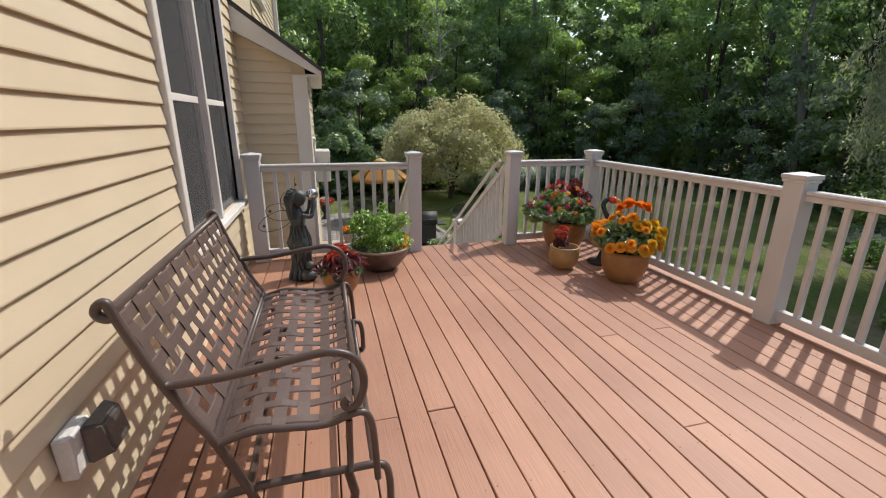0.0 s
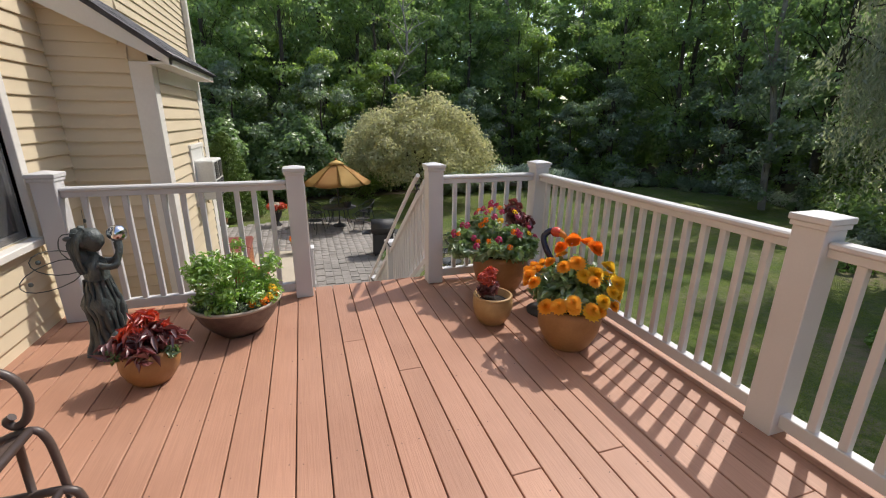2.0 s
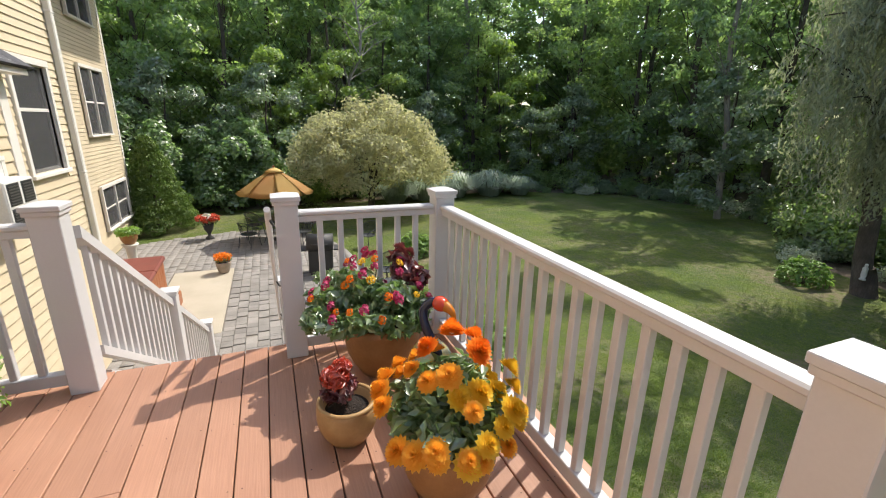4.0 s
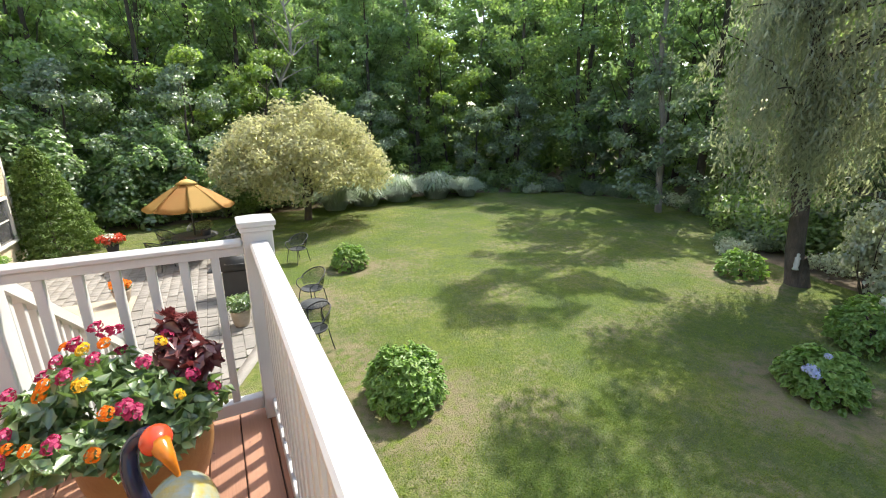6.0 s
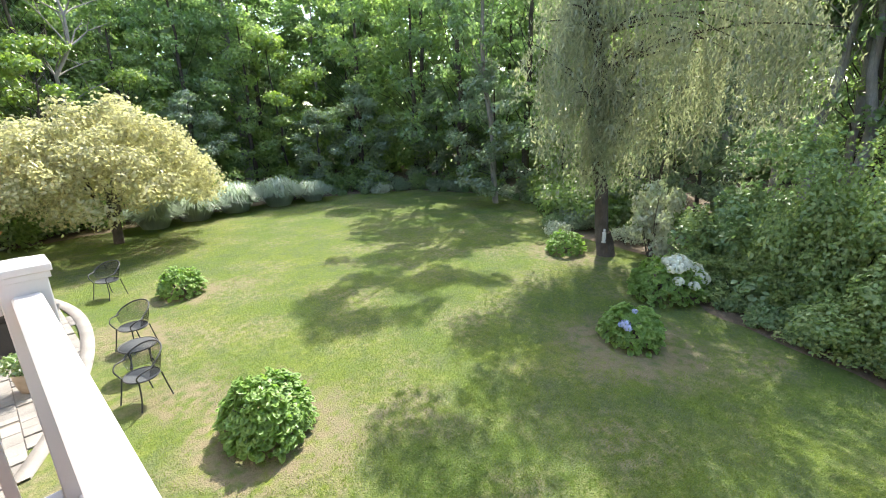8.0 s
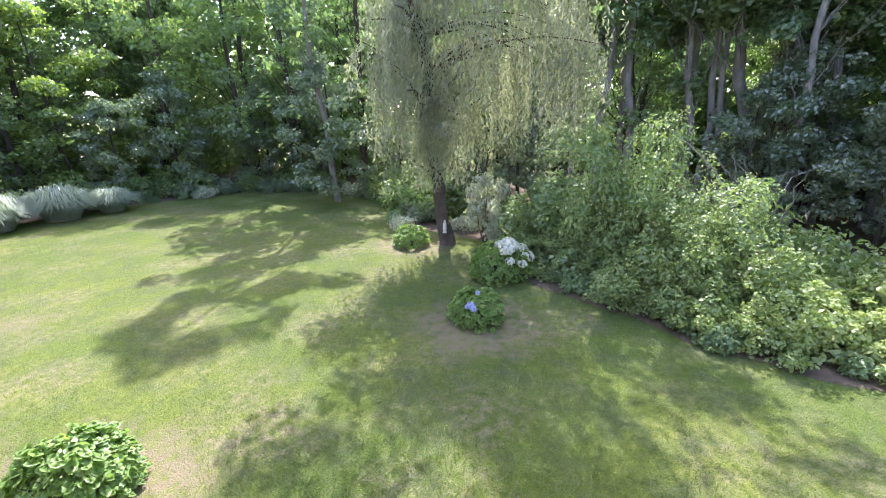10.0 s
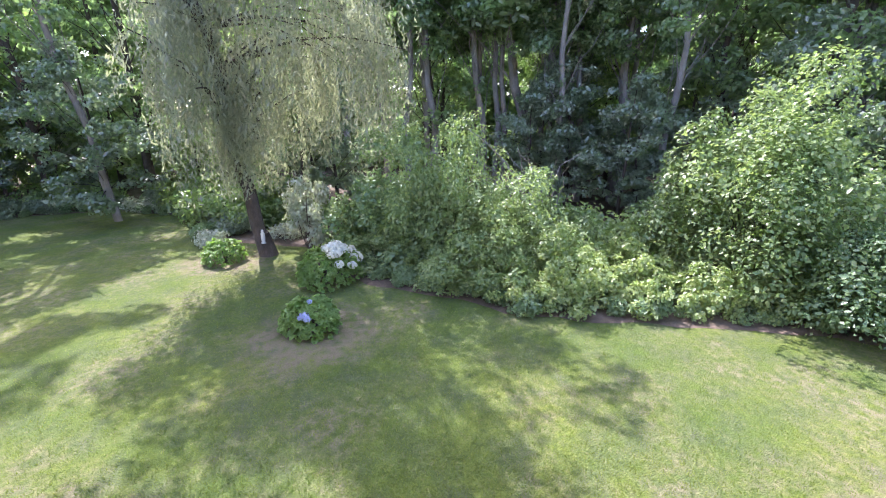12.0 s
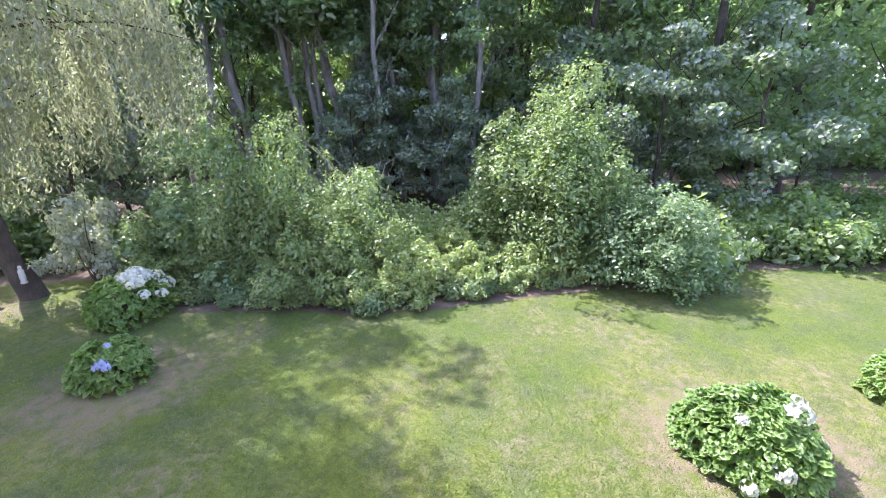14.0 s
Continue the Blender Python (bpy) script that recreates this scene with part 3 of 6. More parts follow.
def window_unit(name, label, x, y0, y1, z0, z1, cols, meet):
    w = tagged(new(name), label, "window", kind="structure")
    w.location = (x, 0, 0)
    f = [(-0.03, 0.045, y0 - 0.07, y0, z0 - 0.0, z1), (-0.03, 0.045, y1, y1 + 0.07, z0, z1), (-0.03, 0.05, y0 - 0.07, y1 + 0.07, z1 + 0.0005, z1 + 0.085)]
    part("window_frame", boxes(f, 0.004), M["trim"], w)
    part("window_sill", boxes([(-0.05, 0.07, y0 - 0.08, y1 + 0.08, z0 - 0.05, z0 - 0.0005)], 0.006), M["trim"], w)
    bw = (y1 - y0) / cols
    for c in range(cols):
        a, b = y0 + c * bw, y0 + (c + 1) * bw
        if c:
            part("mullion", boxes([(-0.04, 0.03, a - 0.022, a + 0.022, z0, z1)], 0.004), M["trim"], w)
            a += 0.022
        if c < cols - 1:
            b -= 0.022
        s = 0.035
        sash = boxes([(-0.06, -0.02, a, a + s, z0, z1), (-0.06, -0.02, b - s, b, z0, z1), (-0.06, -0.02, a + s, b - s, z0, z0 + 0.05), (-0.06, -0.02, a + s, b - s, z1 - s, z1), (-0.055, -0.012, a + s, b - s, meet - 0.022, meet + 0.022)], 0.003)
        part("sash", sash, M["trim"], w)
        part("pane", boxes([(-0.05, -0.042, a + s, b - s, meet + 0.022, z1 - s)]), M["glass"], w)
        part("pane", boxes([(-0.05, -0.042, a + s, b - s, z0 + 0.05, meet - 0.022)]), M["glass"], w)
        part("insect_screen", boxes([(-0.018, -0.016, a + 0.012, b - 0.012, z0 + 0.01, z1 - 0.01)]), M["screen_see"], w, "fine grey insect screen")
    return w


M["screen_see"], sn, sl, sp = nodes_of("see_through_screen")
sp.inputs["Base Color"].default_value = (0.10, 0.10, 0.105, 1)
sp.inputs["Roughness"].default_value = 0.6
sp.inputs["Alpha"].default_value = 0.4
window_unit("window_1", "tall white twin window with dark insect screens", 0.0, W1[0], W1[1], W1[2], W1[3], 2, 1.47)
window_unit("window_2", "tall white window with dark screen past the lean-to", 0.0, W3[0], W3[1], W3[2], W3[3], 1, 1.5)
window_unit("window_3", "upper white window above the lean-to roof", 0.02, 7.0, 8.1, 3.0, 4.5, 2, 3.8)

# dark room behind the windows, back walls and roof close the house
house_shell = tagged(new("wall_back", mesh_of("wall_back", boxes([(-8.0, -7.8, -4.0, 19.4, GZ, TOPZ), (-8.0, -0.2, -4.2, -4.0, GZ, TOPZ), (-3.0, -2.9, -3.9, 10.2, GZ, TOPZ)]), M["siding"])), "closed inner and rear house walls", "wall", kind="structure")
bm = bmesh.new()
vs = [bm.verts.new(v) for v in ((0.35, -4.4, TOPZ - 0.1), (0.35, 19.8, TOPZ - 0.1), (-4.1, 19.8, TOPZ + 3), (-4.1, -4.4, TOPZ + 3), (-8.4, -4.4, TOPZ - 0.1), (-8.4, 19.8, TOPZ - 0.1))]
for q in ((0, 1, 2, 3), (3, 2, 5, 4), (0, 3, 4), (1, 5, 2), (0, 4, 5, 1)):
    bm.faces.new([vs[k] for k in q])
tagged(new("roof", mesh_of("roof", bm, M["shingle"])), "grey shingled main house roof", "roof", kind="structure")

# lean-to with a shed roof
LX, LY0, LY1, LZ = 0.66, 5.33, 6.95, 1.85
bm = boxes([(0.0, LX, LY0, LY0 + 0.12, GZ, 1.72), (LX - 0.12, LX, LY0 + 0.12, LY1 - 0.12, GZ, 1.78), (0.0, LX, LY1 - 0.12, LY1, GZ, 1.72)])
slope = (2.42 - 1.86) / 0.80
for y in (LY0, LY1 - 0.12):
    vs = [bm.verts.new((x, yy, z)) for yy in (y, y + 0.12) for x, z in ((0, 1.7205), (LX, 1.7205), (LX, 1.86 + 0.14 * slope - 0.05), (0, 2.38))]
    for q in ((0, 1, 2, 3), (7, 6, 5, 4), (0, 4, 5, 1), (1, 5, 6, 2), (2, 6, 7, 3), (3, 7, 4, 0)):
        bm.faces.new([vs[k] for k in q])
bmesh.ops.recalc_face_normals(bm, faces=bm.faces)
lean = tagged(new("wall_lean_to", mesh_of("wall_lean_to", bm, M["siding"])), "cream clapboard lean-to wall under a shed roof", "wall", kind="structure")
clad(lean, -LY0, 0.0, LX - 0.13, -1.6, 2.3, rz=-90, limit=lambda z: min(LX - 0.13, (2.36 - z) / slope if z > 1.7 else 9))
clad(lean, LX, LY0 + 0.12, LY1 - 0.12, GZ + 0.25, 1.72, [(6.08, 6.64, 0.50, 1.10)])
part("corner_board", boxes([(LX - 0.13, LX + 0.022, LY0 - 0.022, LY0 + 0.11, GZ + 0.2, 1.80)], 0.003), M["trim"], lean)
part("corner_board", boxes([(LX - 0.05, LX + 0.022, LY1 - 0.11, LY1 + 0.022, GZ + 0.2, 1.80)], 0.003), M["trim"], lean)
bm = bmesh.new()
for y0, y1, top, drop in ((LY0 - 0.115, LY0 - 0.025, 0.0, 0.24),):
    vs = [bm.verts.new((x, y, z)) for y in (y0, y1) for x, z in ((0.0, 2.42 - drop), (0.83, 1.80 - drop * 0.1), (0.83, 1.86), (0.0, 2.42))]
    for q in ((0, 1, 2, 3), (7, 6, 5, 4), (0, 4, 5, 1), (1, 5, 6, 2), (2, 6, 7, 3), (3, 7, 4, 0)):
        bm.faces.new([vs[k] for k in q])
bmesh.ops.recalc_face_normals(bm, faces=bm.faces)
part("rake_board", bm, M["trim"], lean)
part("frieze", boxes([(LX + 0.0005, LX + 0.03, LY0 + 0.1105, LY1 - 0.1105, 1.66, 1.774)], 0.003), M["trim"], lean)
part("soffit", boxes([(LX + 0.0225, 0.80, LY0 - 0.10, LY1 + 0.10, 1.775, 1.80), (0.80, 0.83, LY0 - 0.10, LY1 + 0.10, 1.775, 1.875)], 0.003), M["trim"], lean)
sroof = thing("lean_to_roof", "grey asphalt shingle shed roof", "roof", kind="structure")
ang = math.degrees(math.atan(slope))
part("roof_deck", boxes([(0.0, 1.04, LY0 - 0.12, LY1 + 0.12, -0.03, 0.0)]), M["shingle"], sroof).matrix_basis = pose(0.0, 0, 2.445, 0, ang, 0)
for r in range(8):
    y = LY0 - 0.13
    while y < LY1 + 0.1:
        w = random.uniform(0.24, 0.34)
        sh = part("shingle", boxes([(r * 0.13, r * 0.13 + 0.15, y, min(y + w - 0.004, LY1 + 0.13), 0.001 + random.uniform(0.0, 0.003), 0.009 + random.uniform(0, 0.004))]), M["shingle"], sroof)
        sh.matrix_basis = pose(0.0, 0, 2.447, 0, ang + 0.35, 0)
        y += w

# window air conditioner set through the lean-to wall
ac = thing("air_conditioner", "white window air conditioner set through the clapboards", "air conditioner", (LX, 6.36, 0.76))
part("surround", boxes([(0.0, 0.035, -0.37, -0.30, -0.22, 0.32), (0.0, 0.035, 0.30, 0.37, -0.22, 0.32), (0.0, 0.04, -0.37, 0.37, 0.3205, 0.36), (0.0, 0.04, -0.37, 0.37, -0.26, -0.2205)], 0.003), M["trim"], ac)
part("case", boxes([(-0.12, 0.21, -0.295, 0.295, -0.2, 0.2)], 0.012), M["whiteplastic"], ac)
part("filler", boxes([(0.001, 0.03, -0.2995, 0.2995, 0.2005, 0.3195)]), M["whiteplastic"], ac)
for cy in (-0.14, 0.14):
    for cz in (-0.095, 0.095):
        # flat black plate on the case: the shaded depth behind the slats as colour
        part("recess_shade", boxes([(0.2105, 0.2125, cy - 0.115, cy + 0.115, cz - 0.085, cz + 0.085)]), M["iron"], ac)
        part("grille", boxes([(0.204, 0.218, cy - 0.10, cy + 0.10, cz - 0.075 + k * 0.022, cz - 0.066 + k * 0.022) for k in range(7)]), M["greyplastic"], ac)

ac.scale = (1, 0.77, 1)

# house wing beyond: set back
WX = -1.75
W4, W5, W6 = (16.6, 18.3, 0.92, 2.66), (16.5, 18.7, -1.7, -0.55), (16.6, 18.3, 3.9, 5.3)
wing = tagged(new("wall_wing", mesh_of("wall_wing", boxes([(WX - 0.2, WX, 10.3, 19.3, GZ, TOPZ), (WX - 6, WX - 0.2, 19.1, 19.3, GZ, TOPZ), (WX, 0.0, 10.1, 10.3, GZ, TOPZ)]), M["siding"])), "set-back cream clapboard house wing", "wall", kind="structure")
clad(wing, WX, 10.3, 19.2, GZ + 0.2, 5.9, [(w[0] - 0.08, w[1] + 0.08, w[2] - 0.07, w[3] + 0.09) for w in (W4, W5, W6)])
part("corner_board", boxes([(WX - 0.1, WX + 0.03, 19.2, 19.33, GZ + 0.1, TOPZ - 0.1)], 0.004), M["trim"], wing)
for i, w in enumerate((W4, W5, W6)):
    window_unit("window_%d" % (4 + i), "white twin window in the house wing", WX + 0.065, w[0], w[1], w[2], w[3], 2, (w[2] + w[3]) / 2)
dsp = thing("downspout", "white metal downspout on the house corner", "downspout", (0.05, 10.14, 0))
part("pipe", boxes([(-0.035, 0.05, -0.05, 0.05, GZ + 0.1, TOPZ - 0.2)], 0.012), M["trim"], dsp)
for z in (-1.5, 0.6, 2.8):
    part("strap", boxes([(-0.04, 0.055, -0.056, 0.056, z, z + 0.03)], 0.004), M["trim"], dsp)


# ---- trees and shrubs ----
def limb(bm, a, b, r0, r1, n=6, sag=0.0, seg=5, jit=0.025):
    a, b = Vector(a), Vector(b)
    pts, L = [], (b - a).length
    for i in range(seg + 1):
        t = i / seg
        p = a.lerp(b, t) + Vector((random.gauss(0, jit), random.gauss(0, jit), 0)) * L * math.sin(math.pi * t)
        p.z += sag * math.sin(math.pi * t) * L
        pts.append(p)
    tube(bm, pts, [r0 + (r1 - r0) * i / seg for i in range(seg + 1)], n)
    return pts


def forest_tree(label, height, spread, first, n_clump, n_leaf, leaf, lmat, bark, rad, seed):
    random.seed(seed)
    t = thing("tree", label, "tree", group="woodland trees")
    bm = bmesh.new()
    lean = Vector((random.uniform(-0.6, 0.6), random.uniform(-0.6, 0.6), 0))
    top = Vector((lean.x, lean.y, height * 0.93))
    pts = limb(bm, (0, 0, -0.1), top, rad, rad * 0.2, 10, 0, 9, 0.007)
    clumps = []
    for i in range(n_clump):
        f = first + (1 - first) * (i + random.random()) / n_clump
        a = random.uniform(0, 2 * math.pi)
        prof = math.sin(math.pi * min(1, 0.18 + 0.82 * (f - first) / (1 - first))) ** 0.6
        d = spread * prof * random.uniform(0.35, 1.0)
        c = Vector((lean.x * f + d * math.cos(a), lean.y * f + d * math.sin(a), f * height))
        clumps.append((c.x, c.y, c.z, random.uniform(0.45, 1.0) * spread / 3.6))
        if i % 2 == 0:
            s = pts[min(8, max(2, int(f * 9 - 1)))]
            limb(bm, s, c, rad * 0.2 * (1.1 - f), 0.012, 5, 0.05)
    part("trunk", bm, bark, t)
    part("crown", leaf_mesh("crown", clumps, n_leaf, leaf, lmat, 0.7, shell=0.45, jitter=0.55, flat=0.55), None, t)
    return t


def at(x, y, s=1.0, rz=0.0, sz=None, z=GZ):
    return pose(x, y, z, 0, 0, rz) @ Matrix.Diagonal((s, s, sz or s, 1))


def place(tmpl, spots):
    """The template takes the first spot, copies the others."""
    for m in spots[1:]:
        copy_thing(tmpl, m)
    tmpl.matrix_basis = spots[0]


T1 = forest_tree("tall dark-green oak with a dense crown", 15, 3.9, 0.14, 64, 6200, 0.23, M["leaf_a"], M["bark"], 0.24, 11)
T2 = forest_tree("tall light-green maple with layered crown", 13, 3.6, 0.10, 58, 6200, 0.22, M["leaf_b"], M["bark"], 0.2, 12)
T3 = forest_tree("grey-green understorey tree with airy crown", 7.5, 2.8, 0.12, 40, 6000, 0.18, M["leaf_c"], M["bark"], 0.11, 13)
T4 = forest_tree("slender pale-barked tree bare below the crown", 18, 3.4, 0.42, 44, 7000, 0.22, M["leaf_a"], M["barkpale"], 0.19, 14)

r = random.Random(5)


def along(off0, off1, i0, i1, n):
    """Spots beyond the edge of the lawn, between two vertices of the edge."""
    out = []
    P = EDGE[i0:i1 + 1]
    seg = [math.dist(a, b) for a, b in zip(P, P[1:])]
    for k in range(n):
        s = sum(seg) * (k + r.uniform(0.2, 0.8)) / n
        for (a, b), L in zip(zip(P, P[1:]), seg):
            if s <= L:
                break
            s -= L
        x, y = a[0] + (b[0] - a[0]) * s / L, a[1] + (b[1] - a[1]) * s / L
        nx, ny = -(b[1] - a[1]) / L, (b[0] - a[0]) / L
        o = r.uniform(off0, off1)
        out.append((x + nx * o, y + ny * o))
    return out


def clear(x, y):
    """Outside the gap in the tall trees on the sunny side of the brambles."""
    u, v = (x - 12.7) * 0.89 + (y + 3.0) * 0.457, -(x - 12.7) * 0.457 + (y + 3.0) * 0.89
    return not (1.0 < u < 11.0 and abs(v) < 4.2)


def spots(xy, s0, s1):
    return [at(x, y, r.uniform(s0, s1), r.uniform(0, 360)) for x, y in xy]


def fixed(*xys):
    return [at(x, y, q, r.uniform(0, 360)) for x, y, q in xys]


place(T1, spots([p for p in along(7.0, 10.5, 0, 6, 8) + along(11, 15, 0, 9, 4) + along(17, 24, 9, 20, 5) if clear(*p)], 0.8, 1.1) + fixed((25.5, 20.5, 1.1), (27.0, 16.5, 1.05), (13.8, -13.0, 0.95), (9.5, -17.0, 1.0), (17.5, -11.0, 0.9), (21.0, -9.6, 0.85), (24.5, -12.5, 0.9), (29, 27, 1.1), (33, 24, 1.1), (20, -20, 1.1), (15, -21, 1.05), (11, -24, 1.1)))
place(T2, spots([p for p in along(4.5, 7.0, 0, 5, 6) + along(7, 12, 0, 9, 4) + along(15, 21, 9, 20, 5) if clear(*p)], 0.75, 1.1) + fixed((25.0, 24.0, 1.05), (26.5, 12.5, 1.0), (30.0, 20.0, 1.1), (22.5, 27.0, 1.1), (26, -19, 1.1), (27, -6, 0.75), (29, 1, 0.8), (31, -9, 0.9)))
place(T3, spots(along(1.0, 3.0, 0, 8, 9) + along(7.5, 12, 10, 20, 8) + along(3.0, 6.0, 7, 10, 4), 0.55, 1.0) + fixed((18.2, -5.2, 0.28), (19.0, -2.2, 0.3), (21.9, 15.2, 0.9), (24.8, 22.0, 0.8), (11.5, -12.0, 0.9), (22.0, -9.0, 0.95), (25.0, -5.0, 1.0), (16.2, -9.5, 0.9), (13.6, -10.4, 0.85)))
place(T4, spots([p for p in along(10.0, 15.0, 11, 19, 10) + along(9, 13, 3, 9, 5) + along(9.0, 14.0, 8, 11, 5) if clear(*p)], 0.8, 1.05) + [pose(x, y, GZ, -math.degrees(math.atan(ly)), math.degrees(math.atan(lx)), 0) @ Matrix.Diagonal((q, q, 1.0, 1)) for x, y, q, lx, ly in ((25.0, -3.1, 1.5, 0.03, 0.13), (23.6, -6.7, 1.15, -0.01, -0.02), (25.5, -0.95, 1.0, 0.01, 0.075), (25.4, -1.4, 0.9, 0.0, 0.0), (25.3, -1.75, 0.8, 0.0, 0.01), (25.7, 1.6, 1.1, 0.0, 0.03), (21.8, 15.1, 0.82, -0.036, 0.05), (20.1, -12.1, 1.3, -0.12, -0.12), (19.2, -13.0, 1.2, -0.09, -0.08), (17.5, 33.5, 1.6, 0.02, 0.0))])

T5 = forest_tree("young lime-green tree behind the domed tree", 6.5, 2.2, 0.1, 34, 7000, 0.14, M["leaf_lime"], M["bark"], 0.07, 15)
place(T5, fixed((3.2, 27.0, 1.1), (5.8, 27.5, 1.15), (9.8, 28.5, 1.0), (18.5, 29.5, 1.4), (1.0, 29.5, 1.3)))

# far woods close the view between the trunks
fc = []
for k in range(320):
    az = radians(r.uniform(-82, 112))
    d = r.uniform(36, 48)
    x, y = 4 + d * math.cos(az), 3 + d * math.sin(az)
    for j in range(5):
        fc.append((x + r.uniform(-2, 2), y + r.uniform(-2, 2), GZ + 1.2 + j * 3.4 + r.uniform(-1, 1), r.uniform(1.8, 3.2)))
tagged(new("far_woods", leaf_mesh("far_woods", fc, 180000, 0.62, M["leaf_far"], 0.75, shell=0.2)), "dense dark woods beyond the lawn", "woods", kind="stuff")


def bush(label, w, h, count, leaf, lmat, seed, name="shrub", n=22, group="", category="shrub"):
    random.seed(seed)
    t = thing(name, label, category, group=group)
    bm = bmesh.new()
    cl = []
    for i in range(n):
        a, f = random.uniform(0, 6.283), random.random() ** 0.5
        z = h * random.uniform(0.18, 0.86) * (1.08 - 0.5 * f)
        c = (w * 0.74 * f * math.cos(a), w * 0.74 * f * math.sin(a), z)
        cl.append((*c, random.uniform(0.22, 0.4) * min(w, h)))
        if i % 2 == 0:
            limb(bm, (c[0] * 0.15, c[1] * 0.15, 0), c, 0.022 * w, 0.006, 5)
    tagged(part("stem", bm, M["bark"], t), kind="stuff")
    part("foliage", leaf_mesh("foliage", cl, count, leaf, lmat, 0.65, shell=0.5, jitter=0.6, flat=0.85), None, t)
    return t


def draped(w, h, n, count, leaf, lmat, seed, droop=1.0, rag=0.22, low=0.05):
    """Leaves in overlapping drooping clumps over a ragged dome, with dark gaps between them and a few long shoots."""
    g = np.random.default_rng(seed)
    a = g.random(n) * 6.283
    el = np.arcsin(g.uniform(low, 1.0, n) ** 0.9)
    k = 0.84 + rag * g.normal(size=n)
    c = np.stack([w * k * np.cos(el) * np.cos(a), w * k * np.cos(el) * np.sin(a), h * np.clip(k, 0.45, 1.22) * np.sin(el)], 1)
    r = g.uniform(0.16, 0.34, n) * min(w, h) * 0.72
    pick = g.choice(n, count, p=r ** 2 / (r ** 2).sum())
    d = g.normal(size=(count, 3))
    d[:, 2] = np.abs(d[:, 2]) * 1.1 - 0.35
    d = unit(d)
    rad = r[pick] * (0.62 + 0.45 * g.random(count) ** 0.7)
    C = c[pick] + d * rad[:, None]
    C[:, 2] -= droop * 0.55 * r[pick] * (d[:, 0] ** 2 + d[:, 1] ** 2) * g.random(count)
    N = unit(d * 0.75 + np.array([0, 0, 0.6]) + g.normal(size=(count, 3)) * 0.42)
    m = n // 2
    top = np.argsort(-c[:, 2] + 0.6 * h * g.random(n))[:m]
    st = unit(g.normal(size=(m, 3)) * np.array([1, 1, 0.4]) + np.array([0, 0, 0.7]))
    L = g.uniform(0.25, 0.75, m) * min(1.0, h / 2.2)
    t = g.random((m, 16))
    sp = (c[top] + st * r[top][:, None] * 0.8)[:, None] + st[:, None] * (t * L[:, None])[..., None] - np.array([0, 0, 0.75]) * (t ** 2.2 * L[:, None])[..., None]
    C = np.concatenate([C, sp.reshape(-1, 3) + g.normal(size=(m * 16, 3)) * 0.035])
    N = np.concatenate([N, unit(g.normal(size=(m * 16, 3)) * 0.6 + np.array([0, 0, 0.9]))])
    ok = C[:, 2] > 0.03
    V, F = leaf_arrays(C[ok], N[ok], leaf * (0.55 + 0.8 * g.random(ok.sum())), 0.72, 0.12)
    return raw_mesh("outer_foliage", V, F, lmat)


# brambles and underbrush
B1 = bush("sprawling vine-covered bramble, bright green", 1.3, 1.5, 1200, 0.09, M["leaf_vine"], 21, group="brambles")
B2 = bush("dark leafy underbrush at the wood's edge", 1.5, 1.7, 2500, 0.15, M["leaf_b"], 22, group="underbrush")
B3 = bush("silvery grey-green leafy underbrush by the lawn", 1.2, 1.3, 2600, 0.14, M["leaf_c"], 23, group="underbrush")
part("outer_foliage", draped(1.45, 1.7, 54, 5400, 0.09, M["leaf_vine"], 71), None, B1)
place(B2, spots(along(0.6, 2.2, 0, 9, 20) + along(3.0, 5.5, 9, 20, 18) + along(0.3, 1.6, 17, 20, 8) + along(1.8, 6.0, 15, 20, 16), 0.7, 1.25))
place(B3, spots(along(0.2, 1.2, 5, 9, 11) + along(2.6, 4.0, 10, 17, 8), 0.45, 0.95))
B4 = bush("low leafy weeds along the lawn's edge", 0.8, 0.55, 1500, 0.075, M["leaf_mid"], 33, n=14, group="low weeds")
place(B4, spots(along(0.5, 0.9, 11, 17, 22) + along(0.0, 0.5, 5, 9, 12), 0.6, 1.2))
place(B1, [m @ pose(0, 0, 0, r.uniform(-6, 6), r.uniform(-6, 6), 0) @ Matrix.Diagonal((1, r.uniform(0.75, 1.3), r.uniform(0.75, 1.2), 1)) for m in spots(along(0.9, 1.5, 11, 13, 5), 0.45, 0.7) + spots(along(1.7, 2.8, 11, 13, 6), 0.75, 1.1) + spots(along(2.8, 4.0, 11, 13, 4), 1.0, 1.3) + spots(along(2.6, 3.4, 15, 17, 3), 0.7, 0.95)])
B5 = thing("shrub", "low sunlit yellow-green nettles at the lawn's edge", "shrub", group="low nettles")
part("outer_foliage", draped(0.85, 0.8, 36, 3200, 0.075, M["leaf_nettle"], 77, 0.3, 0.2), None, B5)
place(B5, spots(along(0.5, 1.2, 12, 16, 12), 0.7, 1.1) + spots(along(1.1, 2.0, 13, 16, 8), 0.9, 1.25) + spots(along(2.0, 3.2, 13, 16, 8), 1.15, 1.6))
mound = bush("tall vine-smothered mound of greenery", 2.1, 4.2, 4000, 0.11, M["leaf_vine"], 24, n=46)
part("outer_foliage", draped(2.45, 4.5, 190, 28000, 0.098, M["leaf_vine"], 72, 1.6, 0.17), None, mound)
mound.matrix_basis = at(12.9, -5.3, 1.0, 40, 1.06)
mound2 = bush("vine-draped thicket beside the lawn", 1.8, 2.4, 2600, 0.10, M["leaf_vine"], 25, n=34)
part("outer_foliage", draped(2.1, 2.75, 110, 16000, 0.092, M["leaf_vine"], 73, 1.3), None, mound2)
